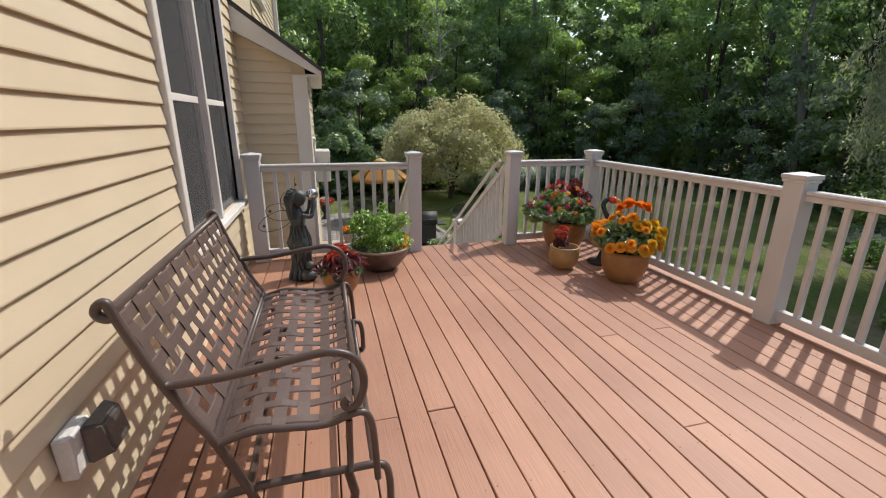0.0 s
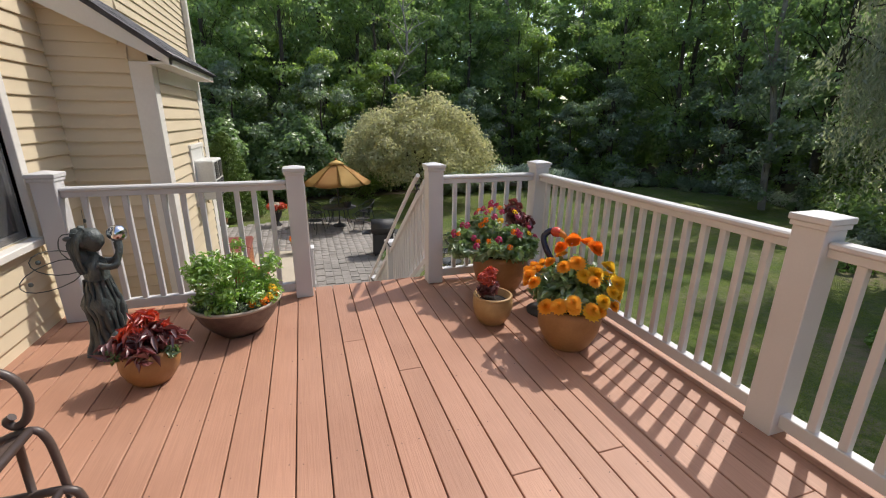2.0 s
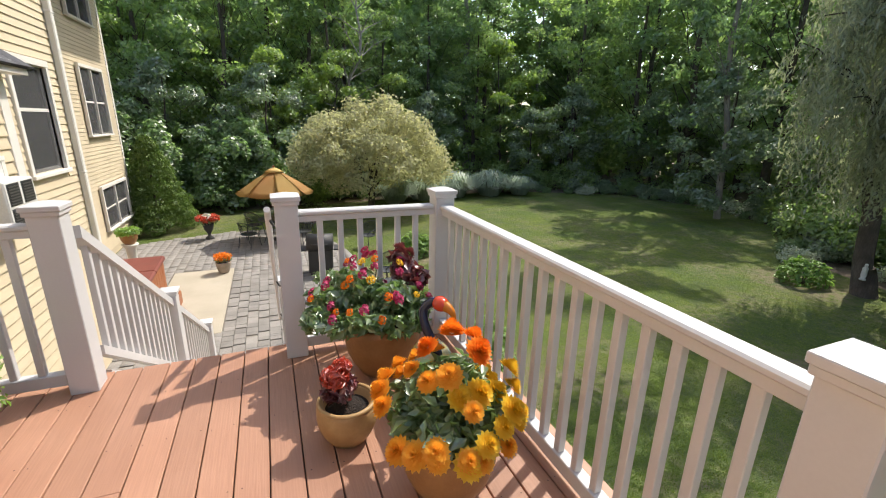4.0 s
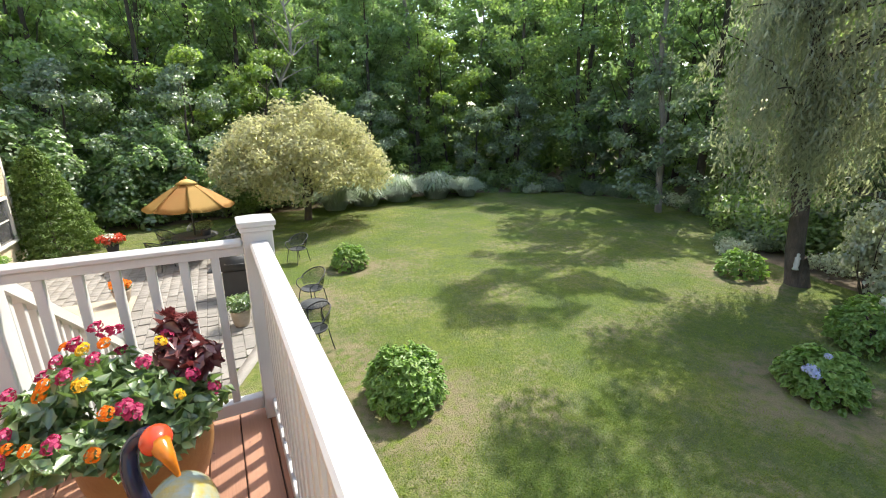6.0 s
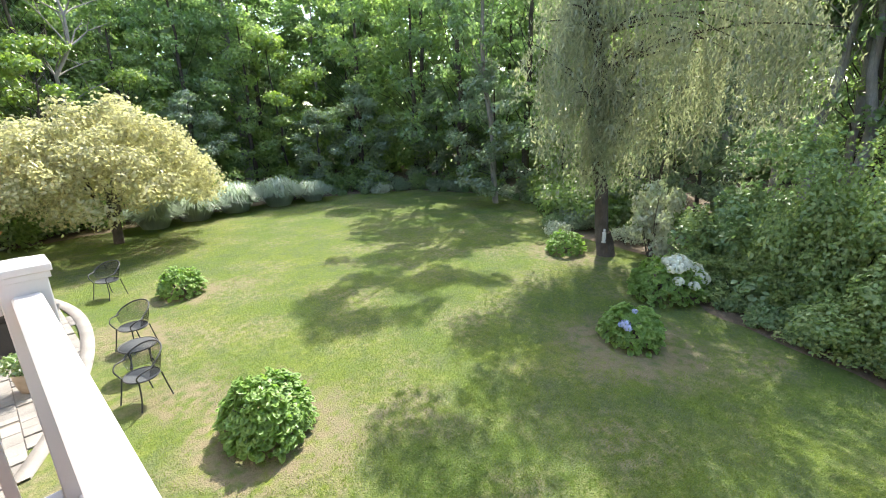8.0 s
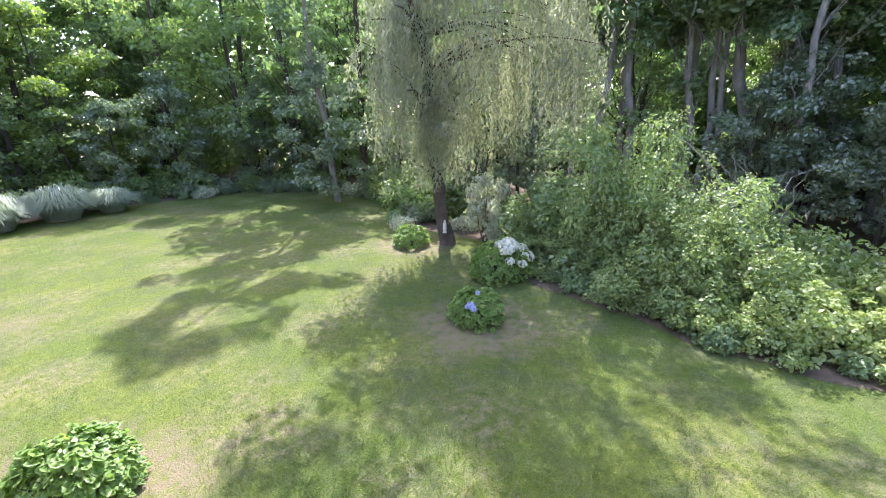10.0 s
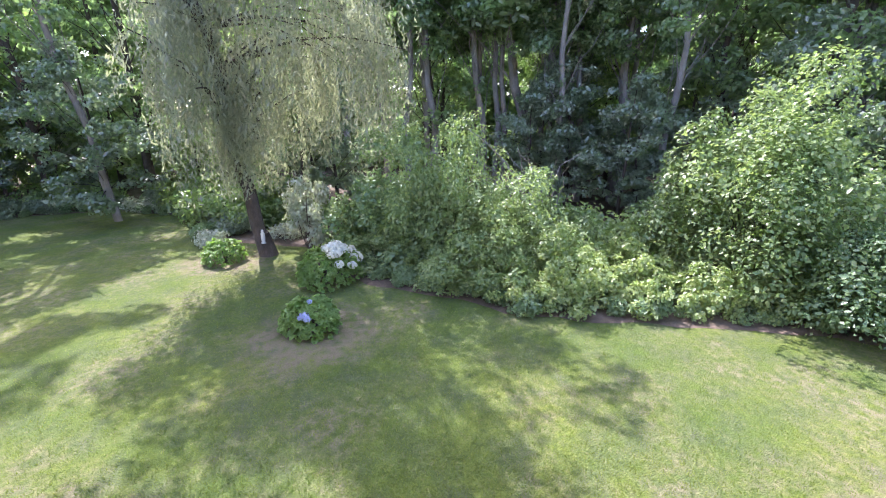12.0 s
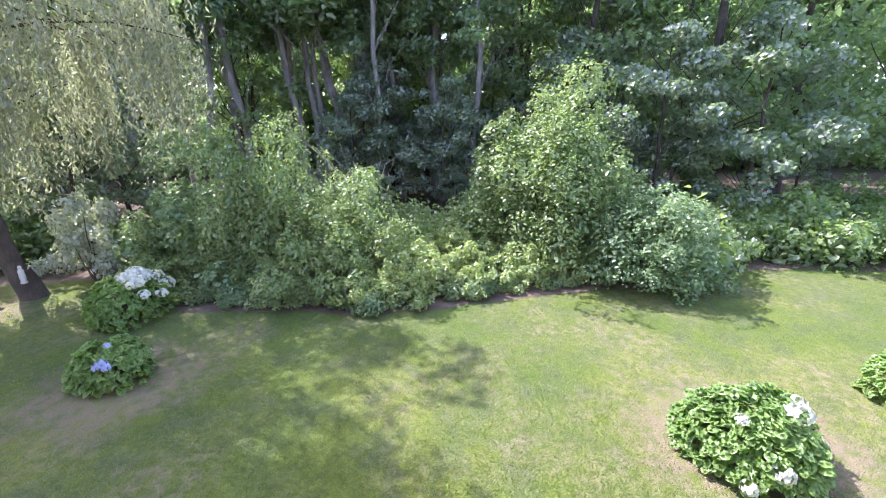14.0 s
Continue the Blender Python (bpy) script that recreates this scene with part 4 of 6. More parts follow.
place(mound2, [at(13.8, 0.35, 0.85, 10, 0.85), at(15.3, 1.8, 0.8, 125, 1.22)])
thick = bush("leafy green thicket beside the willow", 1.7, 2.6, 5000, 0.13, M["leaf_mid"], 26, n=34)
part("outer_foliage", draped(1.9, 3.0, 84, 9500, 0.135, M["leaf_mid"], 74), None, thick)
thick.matrix_basis = at(16.3, 3.4, 0.95, 70)
rb = bush("rounded green shrub standing on the lawn", 1.35, 2.0, 3500, 0.09, M["leaf_mid"], 27, n=40)
part("outer_foliage", draped(1.6, 2.4, 120, 11500, 0.092, M["leaf_mid"], 75, 0.4, 0.10), None, rb)
rb.matrix_basis = at(10.05, -6.0, 0.95, 0)

hedge = bush("tall rounded leafy hedge shrub behind the patio", 2.3, 4.0, 7000, 0.17, M["leaf_a"], 28, n=46, group="hedge shrubs")
part("outer_foliage", draped(2.6, 4.4, 110, 12000, 0.20, M["leaf_a"], 76, 0.8, 0.12), None, hedge)
place(hedge, [at(-2.6, 24.3, 1.0, 20), at(1.4, 24.6, 0.95, 130), at(4.6, 25.6, 0.8, 250), at(-6.5, 24.5, 1.1, 80)])
silver = bush("pale silvery white-leaved shrub by the willow", 0.75, 2.3, 3200, 0.10, M["leaf_pale"], 29)
silver.matrix_basis = at(17.0, 6.1, 1.0, 0, 1.55)
low = bush("low white-edged groundcover by the willow trunk", 0.7, 0.7, 1400, 0.08, M["leaf_pale"], 30, group="pale groundcover")
place(low, [at(17.9, 9.6, 0.9, 0), at(18.4, 7.3, 1.0, 90), at(24.0, 15.6, 1.2, 40), at(20.5, 22.6, 1.1, 10)])

# dead branches over the brambles, and a bare tree in the woods
random.seed(61)
dead = thing("dead_branches", "tangle of bare grey dead branches on the brambles", "branches", (15.2, -0.6, GZ + 1.2))
for i in range(13):
    a = random.uniform(-0.6, 2.6)
    bm = bmesh.new()
    limb(bm, (random.uniform(-0.3, 0.3), random.uniform(-0.5, 0.5), 0), (random.uniform(-1.2, 0.4), math.cos(a) * random.uniform(0.8, 2.2), random.uniform(1.2, 2.6)), 0.025, 0.006, 5, 0.12, 6)
    part("branch", bm, M["barkpale"], dead)
bare = thing("bare_tree", "leafless pale grey tree among the woods", "tree", (7.4, 27.6, GZ))
bm = bmesh.new()
bp_ = limb(bm, (0, 0, 0), (0.5, 0.3, 11), 0.13, 0.03, 8, 0, 9)
for i in range(22):
    a = i * 2.4
    s0 = bp_[3 + i % 6]
    e0 = s0 + Vector((math.cos(a) * random.uniform(0.9, 2.2), math.sin(a) * random.uniform(0.5, 1.4), random.uniform(0.8, 2.0)))
    q = limb(bm, s0, e0, 0.04, 0.008, 5, 0.06, 4)
    limb(bm, q[2], q[2] + Vector((random.uniform(-0.8, 0.8), random.uniform(-0.5, 0.5), random.uniform(0.4, 1.1))), 0.018, 0.005, 4, 0, 3)
part("trunk", bm, M["barkpale"], bare)


# ---- willow ----
wil = thing("willow_tree", "weeping willow with drooping grey-green curtains of leaves", "tree", (16.45, 7.3, GZ))
random.seed(31)
bm = bmesh.new()
wp = limb(bm, (0, 0, -0.1), (-0.1, 1.3, 11.5), 0.21, 0.09, 12, 0, 11, 0.01)
limb(bm, (0.05, -0.05, -0.1), (0, 0.06, 0.7), 0.30, 0.19, 12, 0, 3)
bunches = []
for i in range(60):
    a = i * 2.39996
    s = wp[3 + i % 8]
    reach = random.uniform(0.7, 2.4)
    e = s + Vector((math.cos(a) * reach, math.sin(a) * reach * (1.0 if i % 2 else 1.3) - (0.4 if i % 2 else 1.9), random.uniform(0.3, 1.9)))
    q = limb(bm, s, e, 0.042, 0.012, 6, 0.12, 6)
    bunches += [(p, 0.16 + 0.2 * random.random()) for p in q[3::2]]
for i in range(16):
    e = Vector((random.uniform(-0.9, 0.9), random.uniform(-3.7, -2.0), random.uniform(4.6, 8.6)))
    limb(bm, wp[min(9, 3 + int(e.z / 1.6))], e, 0.035, 0.01, 5, 0.15, 6)
    bunches.append((e, random.uniform(0.28, 0.42)))
part("trunk", bm, M["bark"], wil)
Cs = []
for p, br in bunches:
    south = p.y < -1.6
    drop = random.uniform(1.2, 4.8)
    out = Vector((p.x, p.y + 0.6, 0)).normalized() * random.uniform(0.1, 0.5)
    for k in range(random.randint(10, 18)):
        x, y, z0 = p.x + random.gauss(0, br), p.y + random.gauss(0, br), p.z + random.uniform(-0.1, 0.3)
        low = max(random.uniform(1.3, 2.4) if south else random.uniform(1.7, 3.4), z0 - drop * random.uniform(0.7, 1.1))
        if z0 - low < 0.4:
            continue
        sway = random.gauss(0, 0.12), random.gauss(0, 0.12)
        for j in range(max(4, int((z0 - low) / 0.072))):
            t = j * 0.072 / (z0 - low)
            f = math.sin(min(1.0, t * 1.8) * 1.571)
            Cs.append((x + out.x * f + sway[0] * t, y + out.y * f + sway[1] * t, z0 + 0.15 * math.sin(t * 3.14) - (z0 - low) * t))
Cs = np.array(Cs) + rng.normal(size=(len(Cs), 3)) * 0.05
Cs = Cs[rng.permutation(len(Cs))[:100000]]
n = len(Cs)
Nn = unit(rng.normal(size=(n, 3)) * np.array([1, 1, 0.5]) + np.array([0.2, 0.1, 0.3]))
Tn = np.stack([rng.normal(size=n) * 0.5, rng.normal(size=n) * 0.5, -np.ones(n)], 1)
V, F = leaf_arrays(Cs, Nn, 0.15 * (0.6 + 0.8 * rng.random(n)), 0.25, 0.06, Tn)
part("crown", raw_mesh("crown", V, F, M["leaf_willow"]), None, wil)
# leaves above the view, added and sized for the shade they cast on the lawn
cl = [(0.2 + 3.6 * f * math.cos(a), 0.2 + 3.9 * f * math.sin(a), random.uniform(10.8, 13.5) - 1.5 * f, random.uniform(0.5, 0.9)) for a, f in ((random.uniform(0, 6.283), random.random() ** 0.5) for _ in range(40))]
part("upper_crown", leaf_mesh("upper_crown", cl, 5200, 0.21, M["leaf_willow"], 0.4, shell=0.3), None, wil)

# ---- variegated lawn tree ----
gold = thing("ornamental_tree", "low domed tree with pale yellow-green leaves", "tree", (6.95, 21.2, GZ))
bm = bmesh.new()
random.seed(32)
cl = []
for i in range(150):
    a, f = i * 2.39996, ((i + 0.5) / 150) ** 0.45
    d = 3.25 * f
    z = 1.25 + 3.35 * math.sqrt(max(0.02, 1 - (f * 0.97) ** 2)) * (random.uniform(0.68, 1.06) if i % 3 else random.uniform(0.1, 0.7))
    cl.append((d * math.cos(a), d * math.sin(a), z, random.uniform(0.35, 0.75)))
for i in range(9):
    c = cl[i * 7 + 1]
    limb(bm, (random.uniform(-0.1, 0.1), random.uniform(-0.1, 0.1), 0.75), c[:3], 0.07, 0.015, 6, 0.1)
limb(bm, (0, 0, -0.05), (0.05, 0, 0.9), 0.17, 0.13, 10)
part("trunk", bm, M["bark"], gold)
part("crown", leaf_mesh("crown", cl, 34000, 0.135, M["leaf_gold"], 0.6, shell=0.35, jitter=0.7), None, gold)

# ---- arborvitae ----
arb = thing("conical_evergreen", "dense conical evergreen shrub beside the patio", "shrub", (-1.15, 19.7, GZ))
cl = []
for i in range(190):
    f = (i + random.random()) / 190
    a = i * 2.4
    d = 1.28 * (1 - f) ** 0.7 * random.uniform(0.74, 0.95)
    cl.append((d * math.cos(a), d * math.sin(a), 0.2 + 3.1 * f, random.uniform(0.2, 0.34) * (1.05 - 0.6 * f)))
part("stem", mk(tube, [(0, 0, 0), (0, 0, 2.5)], [0.07, 0.02], 6), M["bark"], arb)
part("foliage", leaf_mesh("foliage", cl, 22000, 0.08, M["leaf_arb"], 0.5, shell=0.8, out=1.6, flat=0.6), None, arb)


# ---- hydrangeas ----
def ovate(size):
    """One broad pointed leaf, folded along its midrib, arching down."""
    bm = bmesh.new()
    mid = [bm.verts.new((0, y * size, z * size)) for y, z in ((0, 0), (0.3, 0.03), (0.62, 0.02), (1.0, -0.08))]
    lf = [bm.verts.new((-w * size, y * size, z * size)) for w, y, z in ((0.40, 0.22, 0.035), (0.44, 0.5, 0.02), (0.25, 0.82, -0.03))]
    rt = [bm.verts.new((w * size, y * size, z * size)) for w, y, z in ((0.40, 0.22, 0.035), (0.44, 0.5, 0.02), (0.25, 0.82, -0.03))]
    for s in (lf, rt):
        for q in ((mid[0], s[0], mid[1]), (mid[1], s[0], s[1]), (mid[1], s[1], mid[2]), (mid[2], s[1], s[2]), (mid[2], s[2], mid[3])):
            f = bm.faces.new(q)
            f.smooth = True
    return bm


OV = mesh_of("leaf", ovate(0.118), M["leaf_hyd"])
ovv = np.array([v.co[:] for v in OV.vertices])
ovf = np.array([p.vertices[:] for p in OV.polygons])


def leaf_frames(n, w, h, seed):
    rr = random.Random(seed)
    out = []
    for i in range(n):
        a = rr.uniform(0, 6.283)
        f = rr.random() ** 0.75
        el = math.asin(min(1, f))
        k = rr.uniform(0.82, 1.0) + 0.08 * math.sin(3 * a + seed)
        p = Vector((w * k * math.cos(el) * math.cos(a), w * k * math.cos(el) * math.sin(a), 0.1 * h + 0.88 * h * k * math.sin(el)))
        yaw = math.degrees(a) - 90 + rr.gauss(0, 35)
        out.append(pose(*p, -(6 + 30 * math.cos(el)) + rr.gauss(0, 22), rr.gauss(0, 24), yaw) @ Matrix.Scale(rr.uniform(0.7, 1.25), 4))
    return out


def florets(r, count=34):
    """A round head of many small petals."""
    d = unit(rng.normal(size=(count, 3)) + np.array([0, 0, 0.5]))
    V, F = leaf_arrays(d * r * np.array([1, 1, 0.75]), unit(d + rng.normal(size=(count, 3)) * 0.25), np.full(count, r * 0.75), 0.9, 0.1)
    return V, F


V, F = florets(0.10)
HEADW = raw_mesh("flower_head", V, F, M["fl_white"])
HEADB = raw_mesh("flower_head", V, F, M["fl_blue"])


def hydrangea(label, x, y, w, h, n, seed, heads=(), leaves_as_parts=False, head_mesh=None):
    t = thing("hydrangea", label, "shrub", (x, y, GZ), group="hydrangea shrubs")
    bm = bmesh.new()
    random.seed(seed)
    for i in range(14):
        a = i * 0.45 * 5
        limb(bm, (0.05 * math.cos(a), 0.05 * math.sin(a), 0), (w * 0.7 * math.cos(a), w * 0.7 * math.sin(a), h * random.uniform(0.4, 0.85)), 0.012, 0.005, 5, 0.1, 3)
    tagged(part("stem", bm, M["bark"], t), kind="stuff")
    fr = leaf_frames(n, w, h, seed)
    own = fr[:270] if leaves_as_parts else []
    rest = fr[len(own):]
    for m in own:
        part("leaf", OV, None, t).matrix_basis = m
    if rest:
        mats = np.array([[list(rw) for rw in m] for m in rest])
        Vv = np.einsum("nij,kj->nki", mats[:, :3, :3], ovv) + mats[:, None, :3, 3]
        Ff = (ovf[None] + np.arange(len(rest))[:, None, None] * len(ovv)).reshape(-1, 3)
        part("foliage", raw_mesh("foliage", Vv.reshape(-1, 3), Ff, M["leaf_hyd"]), None, t)
    for a, el, s in heads:
        p = Vector((w * 1.02 * math.cos(radians(el)) * math.cos(radians(a)), w * 1.02 * math.cos(radians(el)) * math.sin(radians(a)), 0.1 * h + 0.93 * h * math.sin(radians(el))))
        part("flower_head", head_mesh, None, t).matrix_basis = pose(*p, 0, 0, a) @ Matrix.Scale(s, 4)
    return t


hydrangea("round leafy hydrangea with broad bright-green leaves", 5.72, 7.62, 0.58, 0.84, 1150, 1, leaves_as_parts=True)
hydrangea("small round hydrangea on a dry patch", 6.7, 14.0, 0.5, 0.7, 560, 2)
hydrangea("hydrangea with a few pale blue flower heads", 11.42, 4.8, 0.54, 0.70, 900, 3, [(180, 42, 0.8), (188, 36, 0.75), (172, 38, 0.6), (200, 70, 0.5)], head_mesh=HEADB)
hydrangea("leafy hydrangea beside the willow trunk", 15.9, 8.35, 0.58, 0.72, 480, 4)
wh = [(random.uniform(185, 300), random.uniform(25, 80), random.uniform(1.0, 1.6)) for _ in range(22)]
hydrangea("hydrangea covered in large white flower heads", 14.1, 4.95, 0.84, 0.92, 1300, 5, wh, head_mesh=HEADW)
hydrangea("lime-green hydrangea with white flower heads below the deck", 5.82, -2.42, 0.76, 0.88, 1700, 6, [(140, 25, 1.1), (120, 8, 0.9), (200, 62, 1.3), (250, 50, 1.0), (100, 55, 0.7)], head_mesh=HEADW)
hydrangea("hydrangea with pale flower heads beside the house end", 5.2, -5.55, 0.66, 0.85, 700, 7, [(75, 40, 1.0), (60, 50, 0.9), (100, 60, 0.8)], head_mesh=HEADB)

# ---- ornamental grasses ----
for gx, gy, s in ((10.3, 23.5, 1.5), (12.3, 23.9, 1.45), (14.5, 23.8, 1.45), (8.6, 23.0, 1.2), (16.4, 23.6, 1.1)):
    g = thing("ornamental_grass", "blue-green clump of arching ornamental grass", "grass clump", (gx, gy, GZ), group="ornamental grasses")
    n = 1700
    a = rng.random(n) * 6.283
    f = rng.random(n) ** 0.6
    out = f * 0.8 * s
    h = (0.95 - 0.35 * f ** 2) * (0.7 + 0.4 * rng.random(n)) * s
    dirs = np.stack([np.cos(a), np.sin(a), np.zeros(n)], 1)
    side = np.stack([-np.sin(a), np.cos(a), np.zeros(n)], 1) * 0.02
    up = np.array([0, 0, 1]) * h[:, None]
    b0 = dirs * (0.4 * s * rng.random(n) ** 0.5)[:, None]
    m0 = b0 + dirs * out[:, None] * 0.25 + up * 0.6
    m1 = b0 + dirs * out[:, None] * 0.6 + up * 0.97
    tp = b0 + dirs * out[:, None] * 1.15 + up * (0.55 + 0.4 * rng.random((n, 1)))
    V = np.stack([b0 - side, b0 + side, m0 + side, m0 - side, m1 + side * 0.8, m1 - side * 0.8, tp], 1).reshape(-1, 3)
    i = np.arange(n)[:, None] * 7
    F = np.concatenate([i + [0, 1, 2], i + [0, 2, 3], i + [3, 2, 4], i + [3, 4, 5], i + [5, 4, 6]], 1).reshape(-1, 3)
    part("blades", raw_mesh("blades", V, F, M["leaf_blue"]), None, g)


# ---- bench glider ----
def catmull(pts, sub=5):
    pts = [Vector(p) for p in pts]
    q = [pts[0] * 2 - pts[1]] + pts + [pts[-1] * 2 - pts[-2]]
    out = []
    for i in range(1, len(q) - 2):
        for k in range(sub):
            t = k / sub
            a, b, c, d = q[i - 1:i + 3]
            out.append(0.5 * ((2 * b) + (c - a) * t + (2 * a - 5 * b + 4 * c - d) * t * t + (3 * b - a - 3 * c + d) * t ** 3))
    out.append(pts[-1])
    return out


bench = thing("garden_bench", "brown metal glider bench with woven vinyl straps", "bench", (0.60, 2.07, 0))
HL = 0.585


def seat_pt(u):
    """Seat profile from the back edge to the front, u 0 to 1."""
    return Vector((-0.17 + 0.43 * u, 0, 0.405 + 0.035 * u + 0.018 * math.sin(u * math.pi * 2)))


def back_pt(u):
    """Back profile from the seat up to the rolled top."""
    return Vector((-0.17 - 0.185 * u - 0.015 * math.sin(u * 3.1), 0, 0.415 + 0.455 * u))


for side in (-1, 1):
    y = side * HL
    scroll = [back_pt(1) + Vector((-0.026 * math.sin(k * 0.8) - 0.008, y, 0.022 - 0.022 * (1 - math.cos(k * 0.8)))) for k in range(6)]
    fr = [Vector((-0.06, y, 0.10)), Vector((-0.11, y, 0.25))] + [back_pt(u) + Vector((0, y, 0)) for u in (0, 0.25, 0.5, 0.75, 0.97)] + scroll
    part("back_post", mk(tube, catmull(fr, 4), 0.0135, 8), M["bronze"], bench)
    part("seat_rail", mk(tube, catmull([seat_pt(u) + Vector((0, y, 0)) for u in (0, 0.25, 0.5, 0.75, 1.0)] + [(0.295, y, 0.40), (0.305, y, 0.30), (0.31, y, 0.16)], 4), 0.0125, 8), M["bronze"], bench)
    arm = [back_pt(0.47) + Vector((0, y, 0)), (-0.1, y, 0.635), (0.1, y, 0.665), (0.19, y, 0.67), (0.255, y, 0.635), (0.28, y, 0.56), (0.262, y, 0.485), (0.23, y, 0.462), (0.212, y, 0.482), (0.228, y, 0.498)]
    part("armrest", mk(tube, catmull(arm, 5), 0.0135, 8), M["bronze"], bench)
    base = [(-0.27, y * 0.97, 0.015), (-0.22, y * 0.97, 0.17), (-0.1, y * 0.97, 0.205), (0.2, y * 0.97, 0.205), (0.32, y * 0.97, 0.20), (0.35, y * 0.97, 0.15), (0.355, y * 0.97, 0.015)]
    part("base_frame", mk(tube, catmull(base, 4), 0.014, 8), M["bronze"], bench)
    part("leg", mk(tube, [(0.21, y * 0.97, 0.205), (0.23, y * 0.97, 0.10), (0.22, y * 0.97, 0.012)], 0.016, 8), M["bronze"], bench)
    part("hanger", mk(tube, [(0.225, y * 0.985, 0.41), (0.22, y * 0.985, 0.205)], 0.012, 8), M["bronze"], bench)
    part("foot_rail", mk(tube, [(-0.27, y * 0.97, 0.014), (0.355, y * 0.97, 0.014)], 0.012, 8), M["bronze"], bench)
for u, f in ((0.0, seat_pt), (1.0, seat_pt), (0.02, back_pt), (1.0, back_pt)):
    p = f(u)
    part("cross_rail", mk(tube, [(p.x, -HL, p.z), (p.x, HL, p.z)], 0.014, 8), M["bronze"], bench)
part("cross_rail", mk(tube, [(-0.1, -HL * 0.97, 0.205), (-0.1, HL * 0.97, 0.205)], 0.013, 8), M["bronze"], bench)
part("cross_rail", mk(tube, [(0.30, -HL * 0.97, 0.205), (0.30, HL * 0.97, 0.205)], 0.013, 8), M["bronze"], bench)


def ribbon(pts, across, w, th=0.0035):
    """A strap of width w along points; across is its sideways direction."""
    bm = bmesh.new()
    rows = []
    for i, p in enumerate(pts):
        d = (pts[min(i + 1, len(pts) - 1)] - pts[max(i - 1, 0)]).normalized()
        nrm = d.cross(across).normalized() * th
        rows.append([bm.verts.new(p + across * s * w / 2 + nrm * q) for s, q in ((-1, -0.6), (-0.8, 0.6), (0.8, 0.6), (1, -0.6))])
    for a, b in zip(rows, rows[1:]):
        for k in range(4):
            bm.faces.new((a[k], a[(k + 1) % 4], b[(k + 1) % 4], b[k]))
    bm.faces.new(rows[0])
    bm.faces.new(rows[-1][::-1])
    bmesh.ops.recalc_face_normals(bm, faces=bm.faces)
    return bm


NC, W = 14, 0.041
Y = Vector((0, 1, 0))
for f, nl in ((seat_pt, 6), (back_pt, 6)):
    nrm = lambda u: (f(min(1, u + 0.02)) - f(max(0, u - 0.02))).normalized().cross(Y) * -1
    for j in range(nl):
        u = (j + 0.5) / nl
        pts = []
        for k in range(2 * NC + 1):
            yy = -HL + 2 * HL * k / (2 * NC)
            pts.append(f(u) + Vector((0, yy, 0)) + nrm(u) * 0.0032 * math.sin(math.pi * k / 2) * (1 if j % 2 else -1))
        along_d = (f(min(1, u + 0.02)) - f(max(0, u - 0.02))).normalized()
        part("strap", ribbon(pts, along_d, W), M["strap"], bench)
    for k in range(NC):
        yy = -HL + 2 * HL * (k + 0.5) / NC
        pts = []
        for j in range(2 * nl + 1):
            u = j / (2 * nl)
            pts.append(f(u) + Vector((0, yy, 0)) + nrm(u) * 0.0032 * math.sin(math.pi * j / 2) * (-1 if k % 2 else 1))
        part("strap", ribbon(pts, Y, W), M["strap"], bench)

# ---- outlet box on the wall ----
ob = thing("outlet_box", "white outlet box with a smoky grey bubble cover", "outlet box", (0.019, 1.60, 0.42))
part("base", boxes([(0.0, 0.045, -0.10, 0.02, -0.07, 0.07)], 0.006), M["whiteplastic"], ob)
bm = bmesh.new()
vs = [bm.verts.new(v) for v in ((0.046, -0.05, -0.068), (0.046, 0.10, -0.068), (0.046, 0.10, 0.068), (0.046, -0.05, 0.068), (0.115, -0.025, -0.05), (0.115, 0.085, -0.05), (0.098, 0.085, 0.055), (0.098, -0.025, 0.055))]
for q in ((3, 2, 1, 0), (4, 5, 6, 7), (0, 1, 5, 4), (1, 2, 6, 5), (2, 3, 7, 6), (3, 0, 4, 7)):
    bm.faces.new([vs[k] for k in q])
bmesh.ops.bevel(bm, geom=bm.edges[:], offset=0.008, segments=2, affect="EDGES")
part("bubble_cover", bm, M["greyplastic"], ob, "smoky grey plastic cover")


# ---- pots and plants on the deck ----
def pot(name, label, x, y, prof, mat, soil_z, soil_r, rim=None, z=0.0, cat="planter", wob=0.0):
    t = thing(name, label, cat, (x, y, z))
    body = part("pot", mk(lathe, prof, 36, 0, 0, wob), M[mat], t)
    if rim:
        r, zz, th = rim
        part("rim", mk(tube, [(r * math.cos(k * math.pi / 18), r * math.sin(k * math.pi / 18), zz) for k in range(36)], th, 8, True), M["rim" if mat == "bowl" else mat], t)
    part("soil", mk(lathe, [(0.001, soil_z - 0.02), (soil_r, soil_z - 0.02), (soil_r, soil_z), (0.001, soil_z + 0.012)], 20), M["soil"], t)
    return t


def cup(r0, r1, h, bulge=1.0, inner=0.02):
    """A hollow pot: outside up, rim, and down inside."""
    out = [(r0 * 0.6, 0.0), (r0, 0.0)]
    for k in range(1, 9):
        f = k / 8
        out.append((r0 + (r1 - r0) * f ** 0.8 + bulge * 0.02 * math.sin(math.pi * f), h * f))
    return out + [(r1 - inner * 0.5, h + 0.004), (r1 - inner, h - 0.005), (r1 - inner - 0.012, h * 0.72)]


def stems_to(bm, pts, r=0.004):
    for p in pts:
        b = Vector((p[0] * 0.2, p[1] * 0.2, 0.2))
        tube(bm, [b, b.lerp(Vector(p), 0.5) + Vector((0, 0, 0.02)), p], [r, r * 0.8, r * 0.6], 5)


